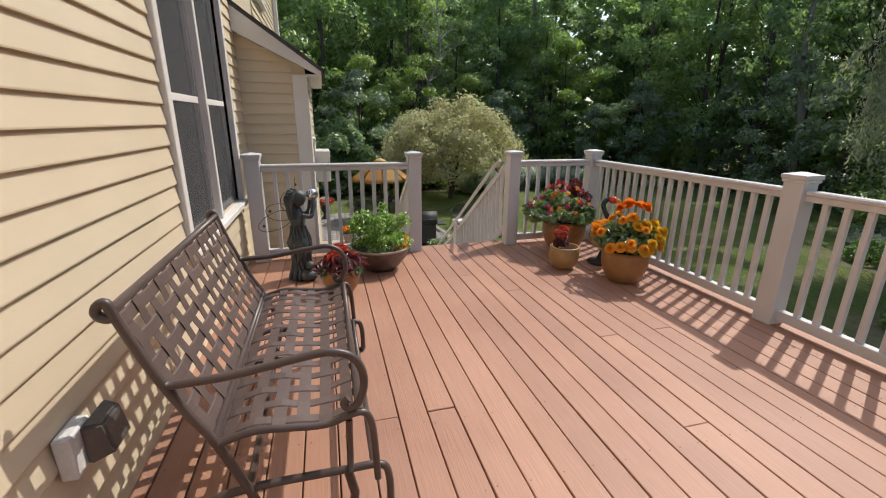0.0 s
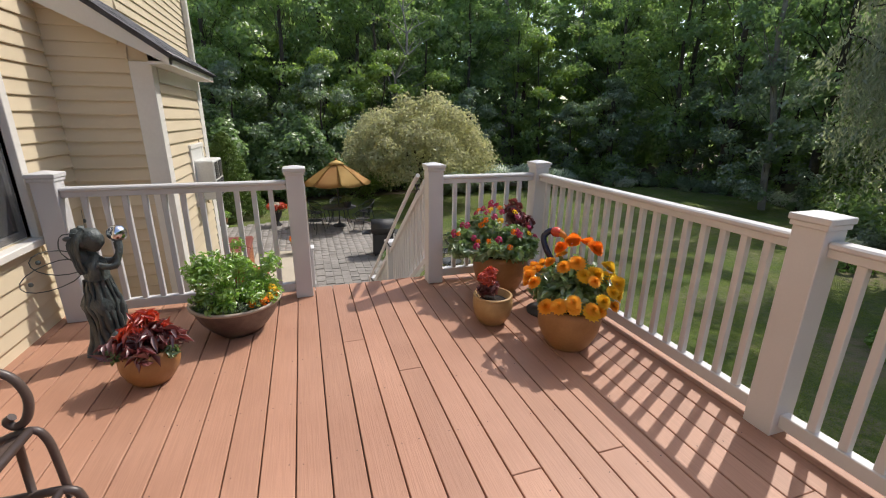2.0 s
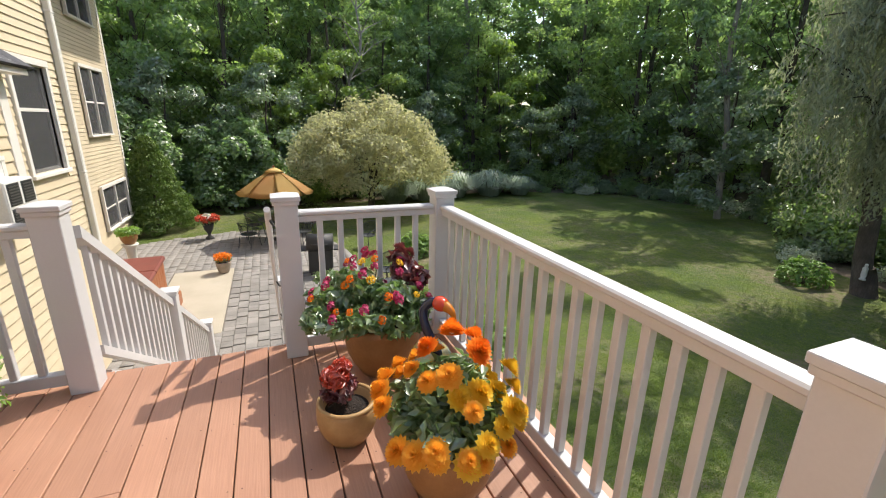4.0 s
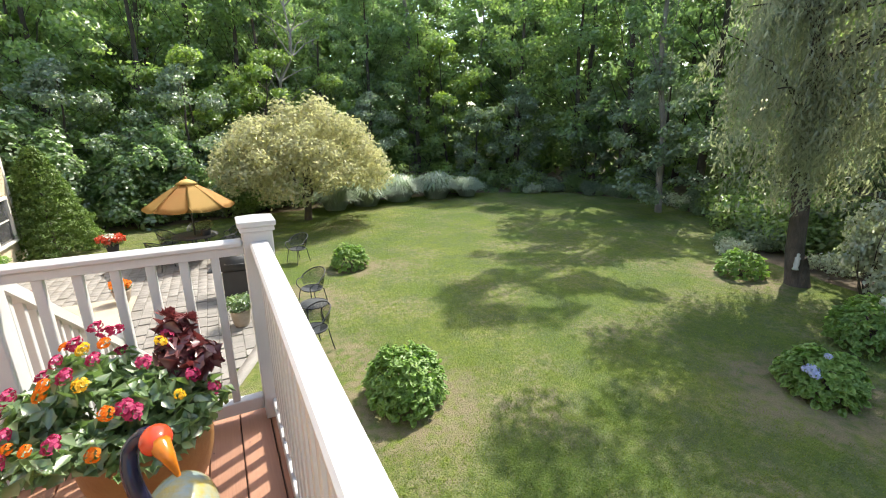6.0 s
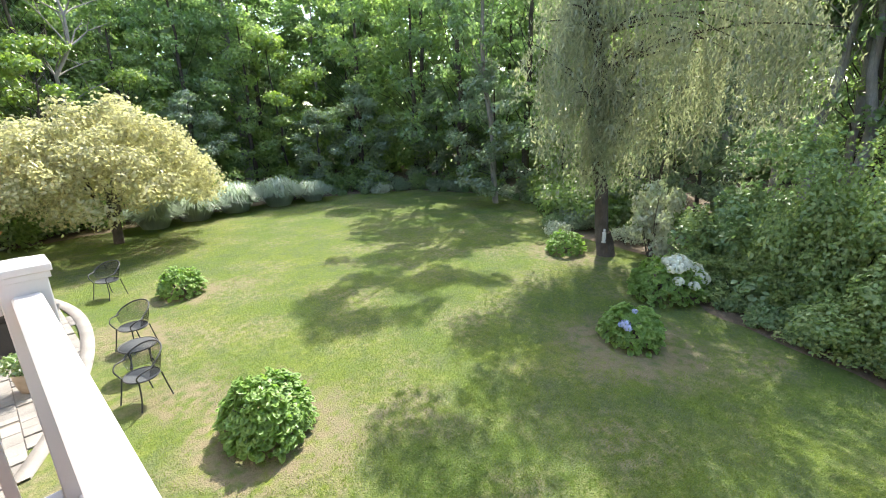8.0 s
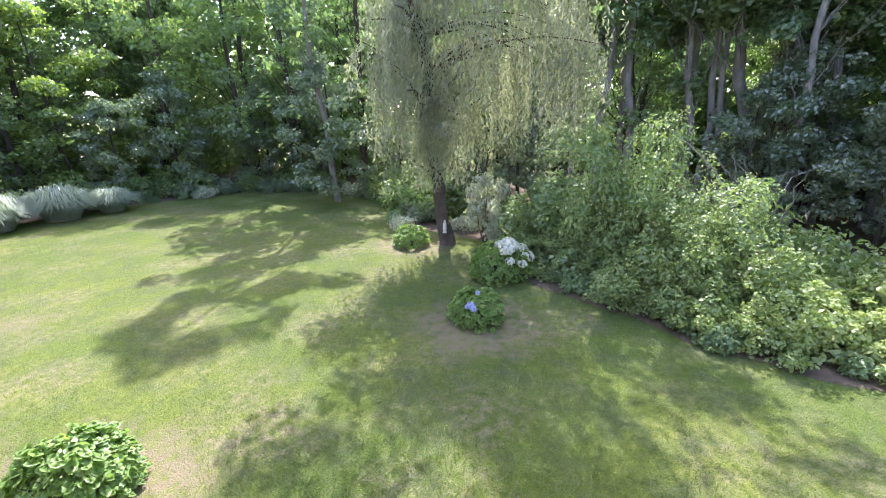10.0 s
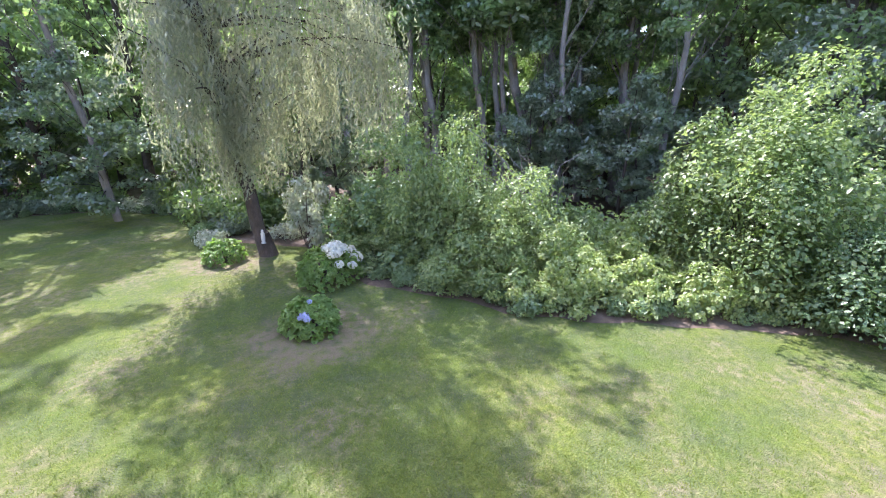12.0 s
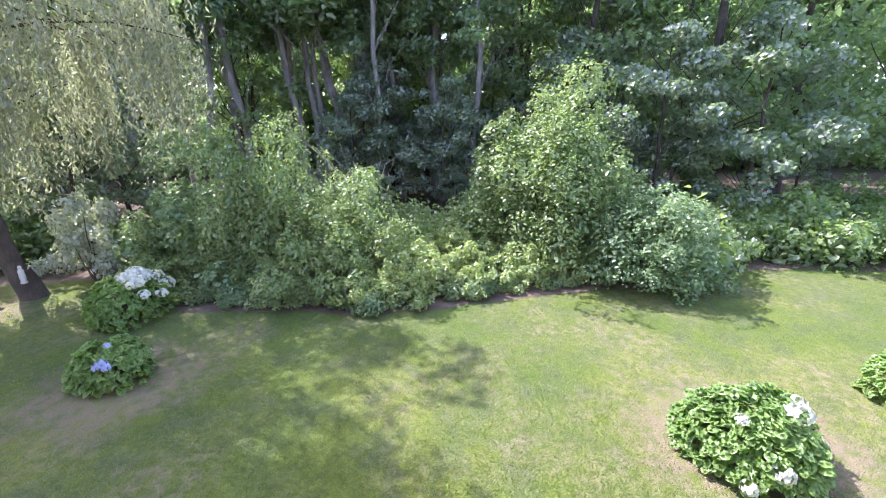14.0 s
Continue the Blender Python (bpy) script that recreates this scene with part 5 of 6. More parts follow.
def bloom(rad, layers, mat, per=11):
    """A double flower head of layered petals."""
    Cc, Nn, Tt = [], [], []
    for L in range(layers):
        f = L / max(1, layers - 1)
        for k in range(per):
            a = 6.283 * (k + 0.5 * L) / per
            el = radians(62 * f)
            d = np.array([math.cos(a) * math.cos(el), math.sin(a) * math.cos(el), math.sin(el)])
            h = np.array([math.cos(a), math.sin(a), 0])
            Cc.append(h * rad * (0.66 - 0.58 * f) + np.array([0, 0, rad * (0.05 + 0.5 * f)]))
            Nn.append([-math.cos(a) * math.sin(el), -math.sin(a) * math.sin(el), math.cos(el)])
            Tt.append(d)
    V, F = leaf_arrays(np.array(Cc), np.array(Nn), np.full(len(Cc), rad * 0.75), 0.75, -0.08, np.array(Tt))
    return raw_mesh("flower", V, F, mat)


def cluster(rad, mat):
    """A domed head of many tiny petals."""
    V, F = florets(rad, 46)
    return raw_mesh("flower", V * np.array([1, 1, 0.8]), F, mat)


BL = {k: bloom(r, n, M[m], p) for k, r, n, m, p in (("orange", 0.05, 7, "fl_orange", 14), ("gold", 0.054, 7, "fl_gold", 14), ("amber", 0.047, 7, "fl_amber", 14), ("red", 0.03, 4, "leaf_red", 8), ("wine", 0.05, 5, "leaf_wine", 10))}
BL.update(pink=cluster(0.028, M["fl_pink"]), lorange=cluster(0.026, M["fl_orange"]), lgold=cluster(0.026, M["fl_gold"]))


def flowers(t, kind, spots_, k=1.0):
    for (x, y, z) in spots_:
        d = Vector((x, y, 0.10)).normalized()
        q = Vector((0, 0, 1)).rotation_difference(Vector((d.x * 0.8, d.y * 0.8, 0.75)).normalized())
        o = part("flower", BL[kind], None, t)
        o.matrix_basis = Matrix.LocRotScale((x, y, z), q, Vector((1, 1, 1)) * k * random.uniform(0.85, 1.2))


def leafy(t, clumps, n, size, mat, aspect=0.5, **k):
    part("foliage", leaf_mesh("foliage", clumps, n, size, M[mat], aspect, **k), None, t)


random.seed(41)
# wide herb bowl
bowl = pot("herb_bowl", "wide brown-grey bowl planter full of green herbs", 1.25, 4.12, [(0.08, 0.0), (0.13, 0.0), (0.19, 0.06), (0.235, 0.12), (0.27, 0.2), (0.285, 0.225), (0.27, 0.232), (0.255, 0.21), (0.2, 0.16)], "bowl", 0.19, 0.24, (0.278, 0.226, 0.012))
cl = [(0.27 * math.cos(a) * f, 0.25 * math.sin(a) * f, 0.25 + 0.42 * random.random() * (1.15 - 0.7 * f), random.uniform(0.035, 0.085)) for a, f in ((random.uniform(0, 6.28), random.random() ** 0.5) for _ in range(52))]
leafy(bowl, cl, 3300, 0.036, "leaf_herb", 0.5, shell=0.1)
leafy(bowl, [(0.22 * math.cos(a), 0.22 * math.sin(a), 0.235, 0.055) for a in (3.4, 3.8, 4.2, 4.6, 5.0, 5.4)], 900, 0.02, "leaf_sage", 0.4, shell=0.3)
bm = bmesh.new()
stems_to(bm, [(c[0] * 1.1, c[1] * 1.1, c[2] + 0.08) for c in cl[:40]], 0.003)
tagged(part("stem", bm, M["leaf_herb"], bowl), kind="stuff")
flowers(bowl, "lgold", [(0.24, -0.06, 0.30), (0.22, -0.12, 0.27)])
flowers(bowl, "lorange", [(0.19, -0.17, 0.26), (0.12, -0.2, 0.26), (0.25, -0.02, 0.25)])

# red celosia pot beside the statue
rp = pot("flower_pot", "round ochre pot with red and wine-coloured foliage", 0.87, 3.62, cup(0.085, 0.135, 0.2, 1.4), "terracotta", 0.17, 0.115)
leafy(rp, [(0.06 * math.cos(a), 0.06 * math.sin(a), 0.25, 0.09) for a in range(6)] + [(0.13, -0.02, 0.25, 0.07), (-0.13, -0.03, 0.23, 0.07), (0.02, -0.13, 0.22, 0.06)], 420, 0.085, "leaf_wine", 0.27)
leafy(rp, [(-0.05, -0.03, 0.29, 0.06), (0.08, 0.02, 0.28, 0.05), (0.0, 0.05, 0.34, 0.06)], 240, 0.075, "leaf_red", 0.24)
leafy(rp, [(-0.12, -0.04, 0.2, 0.05), (0.12, -0.05, 0.19, 0.04)], 160, 0.045, "leaf_pot", 0.5)

# small tan pot
tp = pot("flower_pot", "small tan pot with red plume flowers", 2.96, 3.73, cup(0.085, 0.135, 0.205, 1.2, 0.025), "tanpot", 0.165, 0.108, (0.128, 0.205, 0.011))
leafy(tp, [(-0.03, 0.0, 0.26, 0.06), (-0.06, 0.02, 0.24, 0.05), (0.0, 0.03, 0.27, 0.05)], 220, 0.055, "leaf_wine", 0.35)
leafy(tp, [(-0.04, 0.0, 0.33, 0.055), (-0.01, 0.03, 0.37, 0.04), (-0.07, 0.02, 0.34, 0.04)], 330, 0.045, "leaf_red", 0.28, out=1.2)

# lantana pot in the corner
lp = pot("flower_pot", "large ochre pot with lantana and dark red celosia", 3.27, 4.28, cup(0.14, 0.225, 0.33, 1.5, 0.03), "terracotta", 0.29, 0.19)
cl = [(-0.08 + 0.34 * f * math.cos(a), 0.30 * f * math.sin(a), 0.38 + 0.27 * random.random() * (1.15 - f), 0.075) for a, f in ((random.uniform(0, 6.28), random.random() ** 0.5) for _ in range(64))]
leafy(lp, cl, 2500, 0.066, "leaf_pot", 0.55, shell=0.3)
bm = bmesh.new()
stems_to(bm, [(c[0], c[1], c[2]) for c in cl], 0.004)
tagged(part("stem", bm, M["leaf_pot"], lp), kind="stuff")
pk = []
for i in range(50):
    a, f = random.uniform(0, 6.28), random.random() ** 0.5
    pk.append((-0.08 + 0.37 * f * math.cos(a), 0.32 * f * math.sin(a), 0.45 + 0.24 * (1.05 - f * f) + random.uniform(-0.03, 0.06)))
flowers(lp, "pink", pk[:30], 0.85)
flowers(lp, "lorange", pk[36:45], 0.8)
flowers(lp, "lgold", pk[45:], 0.8)
leafy(lp, [(0.16, 0.06, 0.60, 0.08), (0.2, 0.0, 0.56, 0.08), (0.14, 0.1, 0.66, 0.06), (0.22, 0.08, 0.52, 0.07)], 320, 0.085, "leaf_wine", 0.5)
flowers(lp, "wine", [(0.13, 0.07, 0.73), (0.2, 0.1, 0.69)])

# marigold pot
mp = pot("flower_pot", "ochre pot overflowing with orange and gold marigolds", 3.30, 3.30, cup(0.12, 0.19, 0.28, 1.5, 0.03), "terracotta", 0.25, 0.16)
cl = [(0.2 * f * math.cos(a), 0.2 * f * math.sin(a), 0.34 + 0.26 * random.random() * (1.15 - f), 0.085) for a, f in ((random.uniform(0, 6.28), random.random() ** 0.5) for _ in range(40))]
leafy(mp, cl, 1300, 0.07, "leaf_pot", 0.5, shell=0.3)
bm = bmesh.new()
stems_to(bm, [(c[0], c[1], c[2]) for c in cl], 0.004)
tagged(part("stem", bm, M["leaf_pot"], mp), kind="stuff")
og, gd = [], []
for i in range(14):
    a = radians(95 + i * 15 + random.uniform(-8, 8))
    og.append((0.27 * math.cos(a), 0.27 * math.sin(a) + 0.0, random.choice((0.36, 0.42, 0.47)) + random.uniform(-0.02, 0.02)))
for i in range(9):
    a = radians(-95 + i * 14 + random.uniform(-8, 8))
    gd.append((0.26 * math.cos(a), 0.26 * math.sin(a), 0.34 + 0.05 * (i % 4) + random.uniform(-0.02, 0.02)))
for i in range(6):
    og.append((random.uniform(-0.1, 0.1), random.uniform(-0.1, 0.12), 0.66 + random.uniform(-0.02, 0.03)))
for i in range(6):
    a, f = radians(100 + i * 34 + random.uniform(-10, 10)), random.uniform(0.35, 0.8)
    og.insert(0, (0.27 * f * math.cos(a), 0.27 * f * math.sin(a), 0.66 - 0.22 * f + random.uniform(-0.03, 0.02)))
for i in range(5):
    a, f = radians(-95 + i * 29 + random.uniform(-10, 10)), random.uniform(0.45, 0.85)
    gd.append((0.27 * f * math.cos(a), 0.27 * f * math.sin(a), 0.62 - 0.2 * f + random.uniform(-0.03, 0.02)))
flowers(mp, "amber", og[:20])
flowers(mp, "orange", og[20:])
flowers(mp, "gold", gd)

# glazed bird ornament between the pots
bird = thing("bird_ornament", "glazed long-necked bird ornament, red head, navy neck", "ornament", (3.41, 3.77, 0))
part("base", mk(lathe, [(0.02, 0.0), (0.13, 0.0), (0.13, 0.02), (0.05, 0.03), (0.02, 0.12)], 24), M["iron"], bird)
bm = bmesh.new()
ball(bm, (0, 0.03, 0.27), 0.13, 20, (0.85, 1.2, 0.95))
part("body", bm, M["mosaic"], bird, "yellow and blue mosaic glazed body")
part("neck", mk(tube, catmull([(0, -0.08, 0.33), (-0.03, -0.12, 0.42), (-0.07, -0.07, 0.53), (-0.07, -0.03, 0.60), (-0.03, -0.04, 0.645), (0.0, -0.07, 0.65)], 6), 0.022, 12), M["navy"], bird)
bm = bmesh.new()
ball(bm, (0.0, -0.075, 0.645), 0.04, 14, (1, 1.25, 0.9))
part("head", bm, M["headred"], bird)
part("beak", mk(tube, catmull([(0.01, -0.10, 0.645), (0.03, -0.14, 0.625), (0.045, -0.15, 0.57)], 5), [0.028 - 0.0022 * k for k in range(11)], 10), M["beak"], bird)

# fairy statue
bm = bmesh.new()
lathe(bm, [(0.02, 0.0), (0.085, 0.0), (0.08, 0.03), (0.06, 0.06), (0.055, 0.12), (0.065, 0.20), (0.085, 0.26), (0.095, 0.30), (0.06, 0.36), (0.048, 0.42), (0.058, 0.48), (0.055, 0.53), (0.025, 0.56), (0.02, 0.585)], 18, 0, 0, 0.10)
ball(bm, (0.01, -0.01, 0.64), 0.058, 12, (1, 1, 1.1))
ball(bm, (-0.035, 0.0, 0.65), 0.05, 10, (1, 1.1, 1.2))
ball(bm, (-0.05, 0.01, 0.56), 0.04, 10, (0.9, 1.2, 1.4))
for s in (-1, 1):
    tube(bm, catmull([(0.01, s * 0.055, 0.52), (0.08, s * 0.06, 0.50), (0.12, s * 0.045, 0.57), (0.125, s * 0.03, 0.63)], 4), 0.018, 8)
for k in range(15):
    a = k * 0.4189
    w0, w1 = 0.045 + 0.006 * (k % 3), 0.088 + 0.022 * ((k * 7) % 5) / 4
    tube(bm, catmull([(w0 * math.cos(a), w0 * math.sin(a), 0.43), (0.082 * math.cos(a + 0.1), 0.082 * math.sin(a + 0.1), 0.28), (0.07 * math.cos(a + 0.25), 0.07 * math.sin(a + 0.25), 0.14), (w1 * math.cos(a + 0.4), w1 * math.sin(a + 0.4), 0.01)], 4), [0.010 + 0.0006 * j for j in range(13)], 6)
for k in range(9):
    a = 2.3 + k * 0.21
    tube(bm, catmull([(0.01 + 0.03 * math.cos(a), 0.045 * math.sin(a), 0.70), (0.075 * math.cos(a), 0.075 * math.sin(a), 0.65), (0.085 * math.cos(a), 0.07 * math.sin(a), 0.57), (0.065 * math.cos(a), 0.06 * math.sin(a) + 0.01 * (k % 3), 0.47)], 4), [0.017 - 0.0009 * j for j in range(13)], 6)
ball(bm, (0.02, -0.10, 0.05), 0.06, 10, (1.1, 1, 0.8))
ball(bm, (0.03, -0.11, 0.125), 0.035, 10)
for w in ((( -0.03, 0.0, 0.52), 150, 0.26, 12), ((-0.03, 0.0, 0.52), 165, 0.30, -14), ((-0.03, 0.0, 0.53), 120, 0.2, 52)):
    c0, az, L, el = w
    a, e = radians(az), radians(el)
    d = Vector((math.cos(a) * math.cos(e), -abs(math.sin(a)) * 0.3 * math.cos(e), math.sin(e)))
    u = d.cross(Vector((0.2, 1, 0))).normalized()
    tube(bm, [Vector(c0) + d * L * (0.5 - 0.5 * math.cos(k * 0.3927)) + u * 0.065 * math.sin(k * 0.3927) for k in range(16)], 0.0028, 5, True)
    ball(bm, Vector(c0) + d * L * 0.85, 0.012, 8)
tube(bm, [(0.0, 0.0, 0.69), (0.0, 0.0, 0.80)], 0.003, 5)
ball(bm, (0.0, 0.0, 0.74), 0.011, 8)
for v in bm.verts:
    q = Vector((v.co.x * 28, v.co.y * 28, v.co.z * 11))
    if math.hypot(v.co.x, v.co.y) < 0.14:
        v.co += Vector((noise.noise(q), noise.noise(q + Vector((9, 3, 1))), 0)) * 0.02
fairy = new("fairy_statue", mesh_of("fairy_statue", bm, M["verdigris"]))
fairy.matrix_basis = pose(0.55, 4.03, 0, 0, 0, 20) @ Matrix.Diagonal((1.05, 1.05, 1.12, 1))
tagged(fairy, "dark verdigris garden statue with wire wings", "statue")
gb = new("gazing_ball", mesh_of("gazing_ball", mk(ball, (0, 0, 0), 0.052, 20), M["silver"]))
gb.location = (0.675, 4.075, 0.735)
tagged(gb, "small mirrored glass ball held by the statue", "glass ball")

# grab rail inside the stair opening
gr = thing("grab_rail", "white metal grab rail beside the stairs", "handrail", (SX1 - 0.06, SY, 0))
zs = lambda y: -y * RISE / RUN
part("rail", mk(tube, [(0, -0.04, 0.93), (0, 0.25, 0.93 + zs(0.25)), (0, 3.3, 0.93 + zs(3.3)), (0, 3.42, 0.86 + zs(3.42))], 0.02, 10), M["vinyl"], gr)
for y in (0.1, 1.55, 3.2):
    part("bracket", mk(tube, [(0, y, 0.92 + zs(y)), (0.03, y, 0.86 + zs(y)), (0.062, y, 0.85 + zs(y))], 0.009, 6), M["iron"], gr)


# ---- patio ----
def in_patio(x, y):
    if y < 8.2 or y > 19.2 or x < -1.6:
        return False
    right = 4.65 - 0.085 * (y - 14.2) ** 2 * (0.6 if y < 14.2 else 1.0)
    if x > right:
        return False
    if y > 18.6 - 0.4 * max(0, 1.0 - x):
        return False
    return not (0.2 < x < 1.62 and 10.3 < y < 14.3)


patio = tagged(new("patio_paving", raw_mesh("patio_paving", [(x, y, GZ + 0.008) for x, y in ((-1.7, 8.2), (3.0, 8.2), (4.1, 11.4), (4.6, 14.2), (3.6, 17.8), (2.6, 18.5), (-1.7, 17.6))], [(0, 1, 2, 3, 4, 5, 6)], M["joint"])), "grey concrete paver patio with tight joints", "patio", kind="structure")
pv = {}
for kx in (0.145, 0.215, 0.29):
    pv[kx] = mesh_of("paver", boxes([(-0.1, 0.1, -kx / 2 + 0.004, kx / 2 - 0.004, 0, 0.028)], 0.005), M["paver"])
count, restV, restF = 0, [], []
cand = []
x = -1.6
while x < 4.7:
    y = 8.25 + random.uniform(0, 0.2)
    while y < 19:
        k = random.choice((0.145, 0.215, 0.215, 0.29))
        if in_patio(x, y):
            cand.append((y, x, y, k))
        y += k
    x += 0.208
cand.sort()
near = [c for c in cand if c[1] > 1.62][:290]
nearset = set(near)
for c in cand:
    _, x, y, k = c
    dz = random.uniform(-0.002, 0.002)
    if c in nearset:
        part("paver", pv[k], None, patio).location = (x, y, GZ + dz)
    else:
        b = len(restV)
        for zz, q in ((0.022, 0.100), (0.028, 0.094)):
            restV += [(x + sx * q, y + sy * (k / 2 - 0.104 + q), GZ + dz + zz) for sx, sy in ((-1, -1), (1, -1), (1, 1), (-1, 1))]
        restF += [(b + 4, b + 5, b + 6, b + 7)] + [(b + i, b + (i + 1) % 4, b + 4 + (i + 1) % 4, b + 4 + i) for i in range(4)]
rest = part("pavers", raw_mesh("pavers", restV, restF, M["paver"]), None, patio)
tagged(rest, kind="stuff")
ev, ef = [], []
for i in range(46):
    y = 9.0 + i * 0.2
    xr = 4.65 - 0.085 * (y - 14.2) ** 2 * (0.6 if y < 14.2 else 1.0)
    ev += [(xr - 0.02, y, GZ + 0.012), (xr - 0.02, y, GZ + 0.034), (xr + 0.2, y, GZ + 0.034), (xr + 0.2, y, GZ - 0.02)]
    if i:
        b = 4 * (i - 1)
        ef += [(b + k, b + k + 1, b + k + 5, b + k + 4) for k in range(3)]
tagged(new("patio_edging", raw_mesh("patio_edging", ev, ef, M["paver"])), "curved grey paver edging round the patio", "edging", kind="structure")
tagged(new("concrete_pad", mesh_of("concrete_pad", boxes([(0.2, 1.60, 10.3, 14.25, GZ - 0.05, GZ + 0.035)], 0.01), M["concrete"])), "beige concrete pad beside the pavers", "concrete pad", kind="structure")

# hot tub
tub = thing("hot_tub", "square cedar hot tub with a maroon vinyl cover", "hot tub", (-0.65, 11.75, GZ), 2)
part("cabinet", boxes([(-0.98, 0.98, -1.05, 1.05, 0, 0.82)], 0.04), M["tubwood"], tub)
for s in (-1, 1):
    part("cover_half", boxes([(-1.03, 1.03, 0.006 if s > 0 else -1.09, 1.09 if s > 0 else -0.006, 0.822, 0.93)], 0.03), M["tublid"], tub)
for k in range(9):
    part("slat", boxes([(0.981, 0.995, -1.0 + k * 0.222, -1.0 + k * 0.222 + 0.212, 0.05, 0.80)], 0.004), M["tubwood"], tub)
    part("slat", boxes([(-0.95 + k * 0.213, -0.95 + k * 0.213 + 0.203, -1.066, -1.051, 0.05, 0.80)], 0.004), M["tubwood"], tub)
part("step", boxes([(1.02, 1.35, -0.4, 0.4, 0.0, 0.3)], 0.015), M["tubwood"], tub)

hp = pot("flower_pot", "terracotta pot of lime-green foliage on a white pedestal", -0.55, 13.9, cup(0.1, 0.18, 0.24, 1.2), "terracotta", 0.2, 0.15, z=GZ + 1.0)
leafy(hp, [(0.15 * math.cos(a), 0.15 * math.sin(a), 0.3, 0.13) for a in range(6)], 500, 0.07, "leaf_herb", 0.5)
ped = new("pedestal", mesh_of("pedestal", mk(lathe, [(0.05, 0.0), (0.17, 0.0), (0.17, 0.06), (0.11, 0.12), (0.09, 0.5), (0.11, 0.9), (0.17, 0.96), (0.17, 1.0)], 20), M["whiteplastic"]))
ped.location = (-0.55, 13.9, GZ)
tagged(ped, "white turned pedestal under the potted plant", "pedestal")

# patio pots
op = pot("flower_pot", "pale stone pot of orange flowers on the patio", 1.38, 13.95, cup(0.11, 0.19, 0.3, 0.5), "rim", 0.26, 0.15, z=GZ + 0.034)
leafy(op, [(0.1 * math.cos(a), 0.1 * math.sin(a), 0.38, 0.11) for a in range(6)], 260, 0.06, "leaf_pot")
leafy(op, [(0.12 * math.cos(a * 0.8), 0.12 * math.sin(a * 0.8), 0.44, 0.11) for a in range(8)], 500, 0.05, "fl_orange", 0.8)
urn = pot("urn_planter", "black urn of red and white flowers", 0.66, 17.75, [(0.05, 0.0), (0.14, 0.0), (0.13, 0.05), (0.05, 0.12), (0.06, 0.2), (0.14, 0.34), (0.17, 0.5), (0.2, 0.55), (0.17, 0.56), (0.14, 0.5)], "grillcover", 0.5, 0.13, z=GZ + 0.028)
leafy(urn, [(0.18 * math.cos(a), 0.18 * math.sin(a), 0.62, 0.14) for a in range(6)], 300, 0.08, "leaf_pot")
leafy(urn, [(0.25 * math.cos(a * 0.9), 0.25 * math.sin(a * 0.9), 0.72, 0.13) for a in range(7)], 420, 0.08, "leaf_red", 0.9)
leafy(urn, [(0.0, -0.1, 0.78, 0.14)], 110, 0.08, "fl_white", 0.9)
gp_ = pot("flower_pot", "pale pot of dark leafy plant beside the grill", 3.72, 11.4, cup(0.13, 0.19, 0.34, 0.5), "rim", 0.3, 0.15, z=GZ + 0.028)
leafy(gp_, [(0.16 * math.cos(a), 0.16 * math.sin(a), 0.5, 0.17) for a in range(7)], 520, 0.08, "leaf_pot", 0.5)

# covered grill
gl_ = thing("barbecue_grill", "black barbecue grill with rounded lid and cart", "grill", (3.80, 13.2, GZ + 0.028), -10)
part("cart", boxes([(-0.3, 0.3, -0.25, 0.25, 0.06, 0.68)], 0.02), M["grillcover"], gl_)
bm = bmesh.new()
rows = []
for x in (-0.33, 0.33):
    rows.append([bm.verts.new((x, 0.29 * math.cos(a), 0.70 + 0.36 * math.sin(a) ** 0.8)) for a in [k * math.pi / 10 for k in range(11)]])
for k in range(10):
    bm.faces.new((rows[0][k], rows[0][k + 1], rows[1][k + 1], rows[1][k])).smooth = True
bm.faces.new(rows[0][::-1])
bm.faces.new(rows[1])
bm.faces.new((rows[0][0], rows[1][0], rows[1][10], rows[0][10]))
bmesh.ops.recalc_face_normals(bm, faces=bm.faces)
part("lid", bm, M["grillcover"], gl_)
part("lid_handle", mk(tube, [(-0.2, -0.27, 0.86), (-0.2, -0.33, 0.86), (0.2, -0.33, 0.86), (0.2, -0.27, 0.86)], 0.012, 8), M["iron"], gl_)
for s in (-1, 1):
    part("side_shelf", boxes([(0.34 if s > 0 else -0.6, 0.6 if s > 0 else -0.34, -0.22, 0.22, 0.66, 0.70)], 0.01), M["grillcover"], gl_)
    for y in (-0.2, 0.2):
        part("wheel", mk(tube, [(s * 0.24 - 0.02, y, 0.05), (s * 0.24 + 0.02, y, 0.05)], 0.05, 14), M["iron"], gl_)


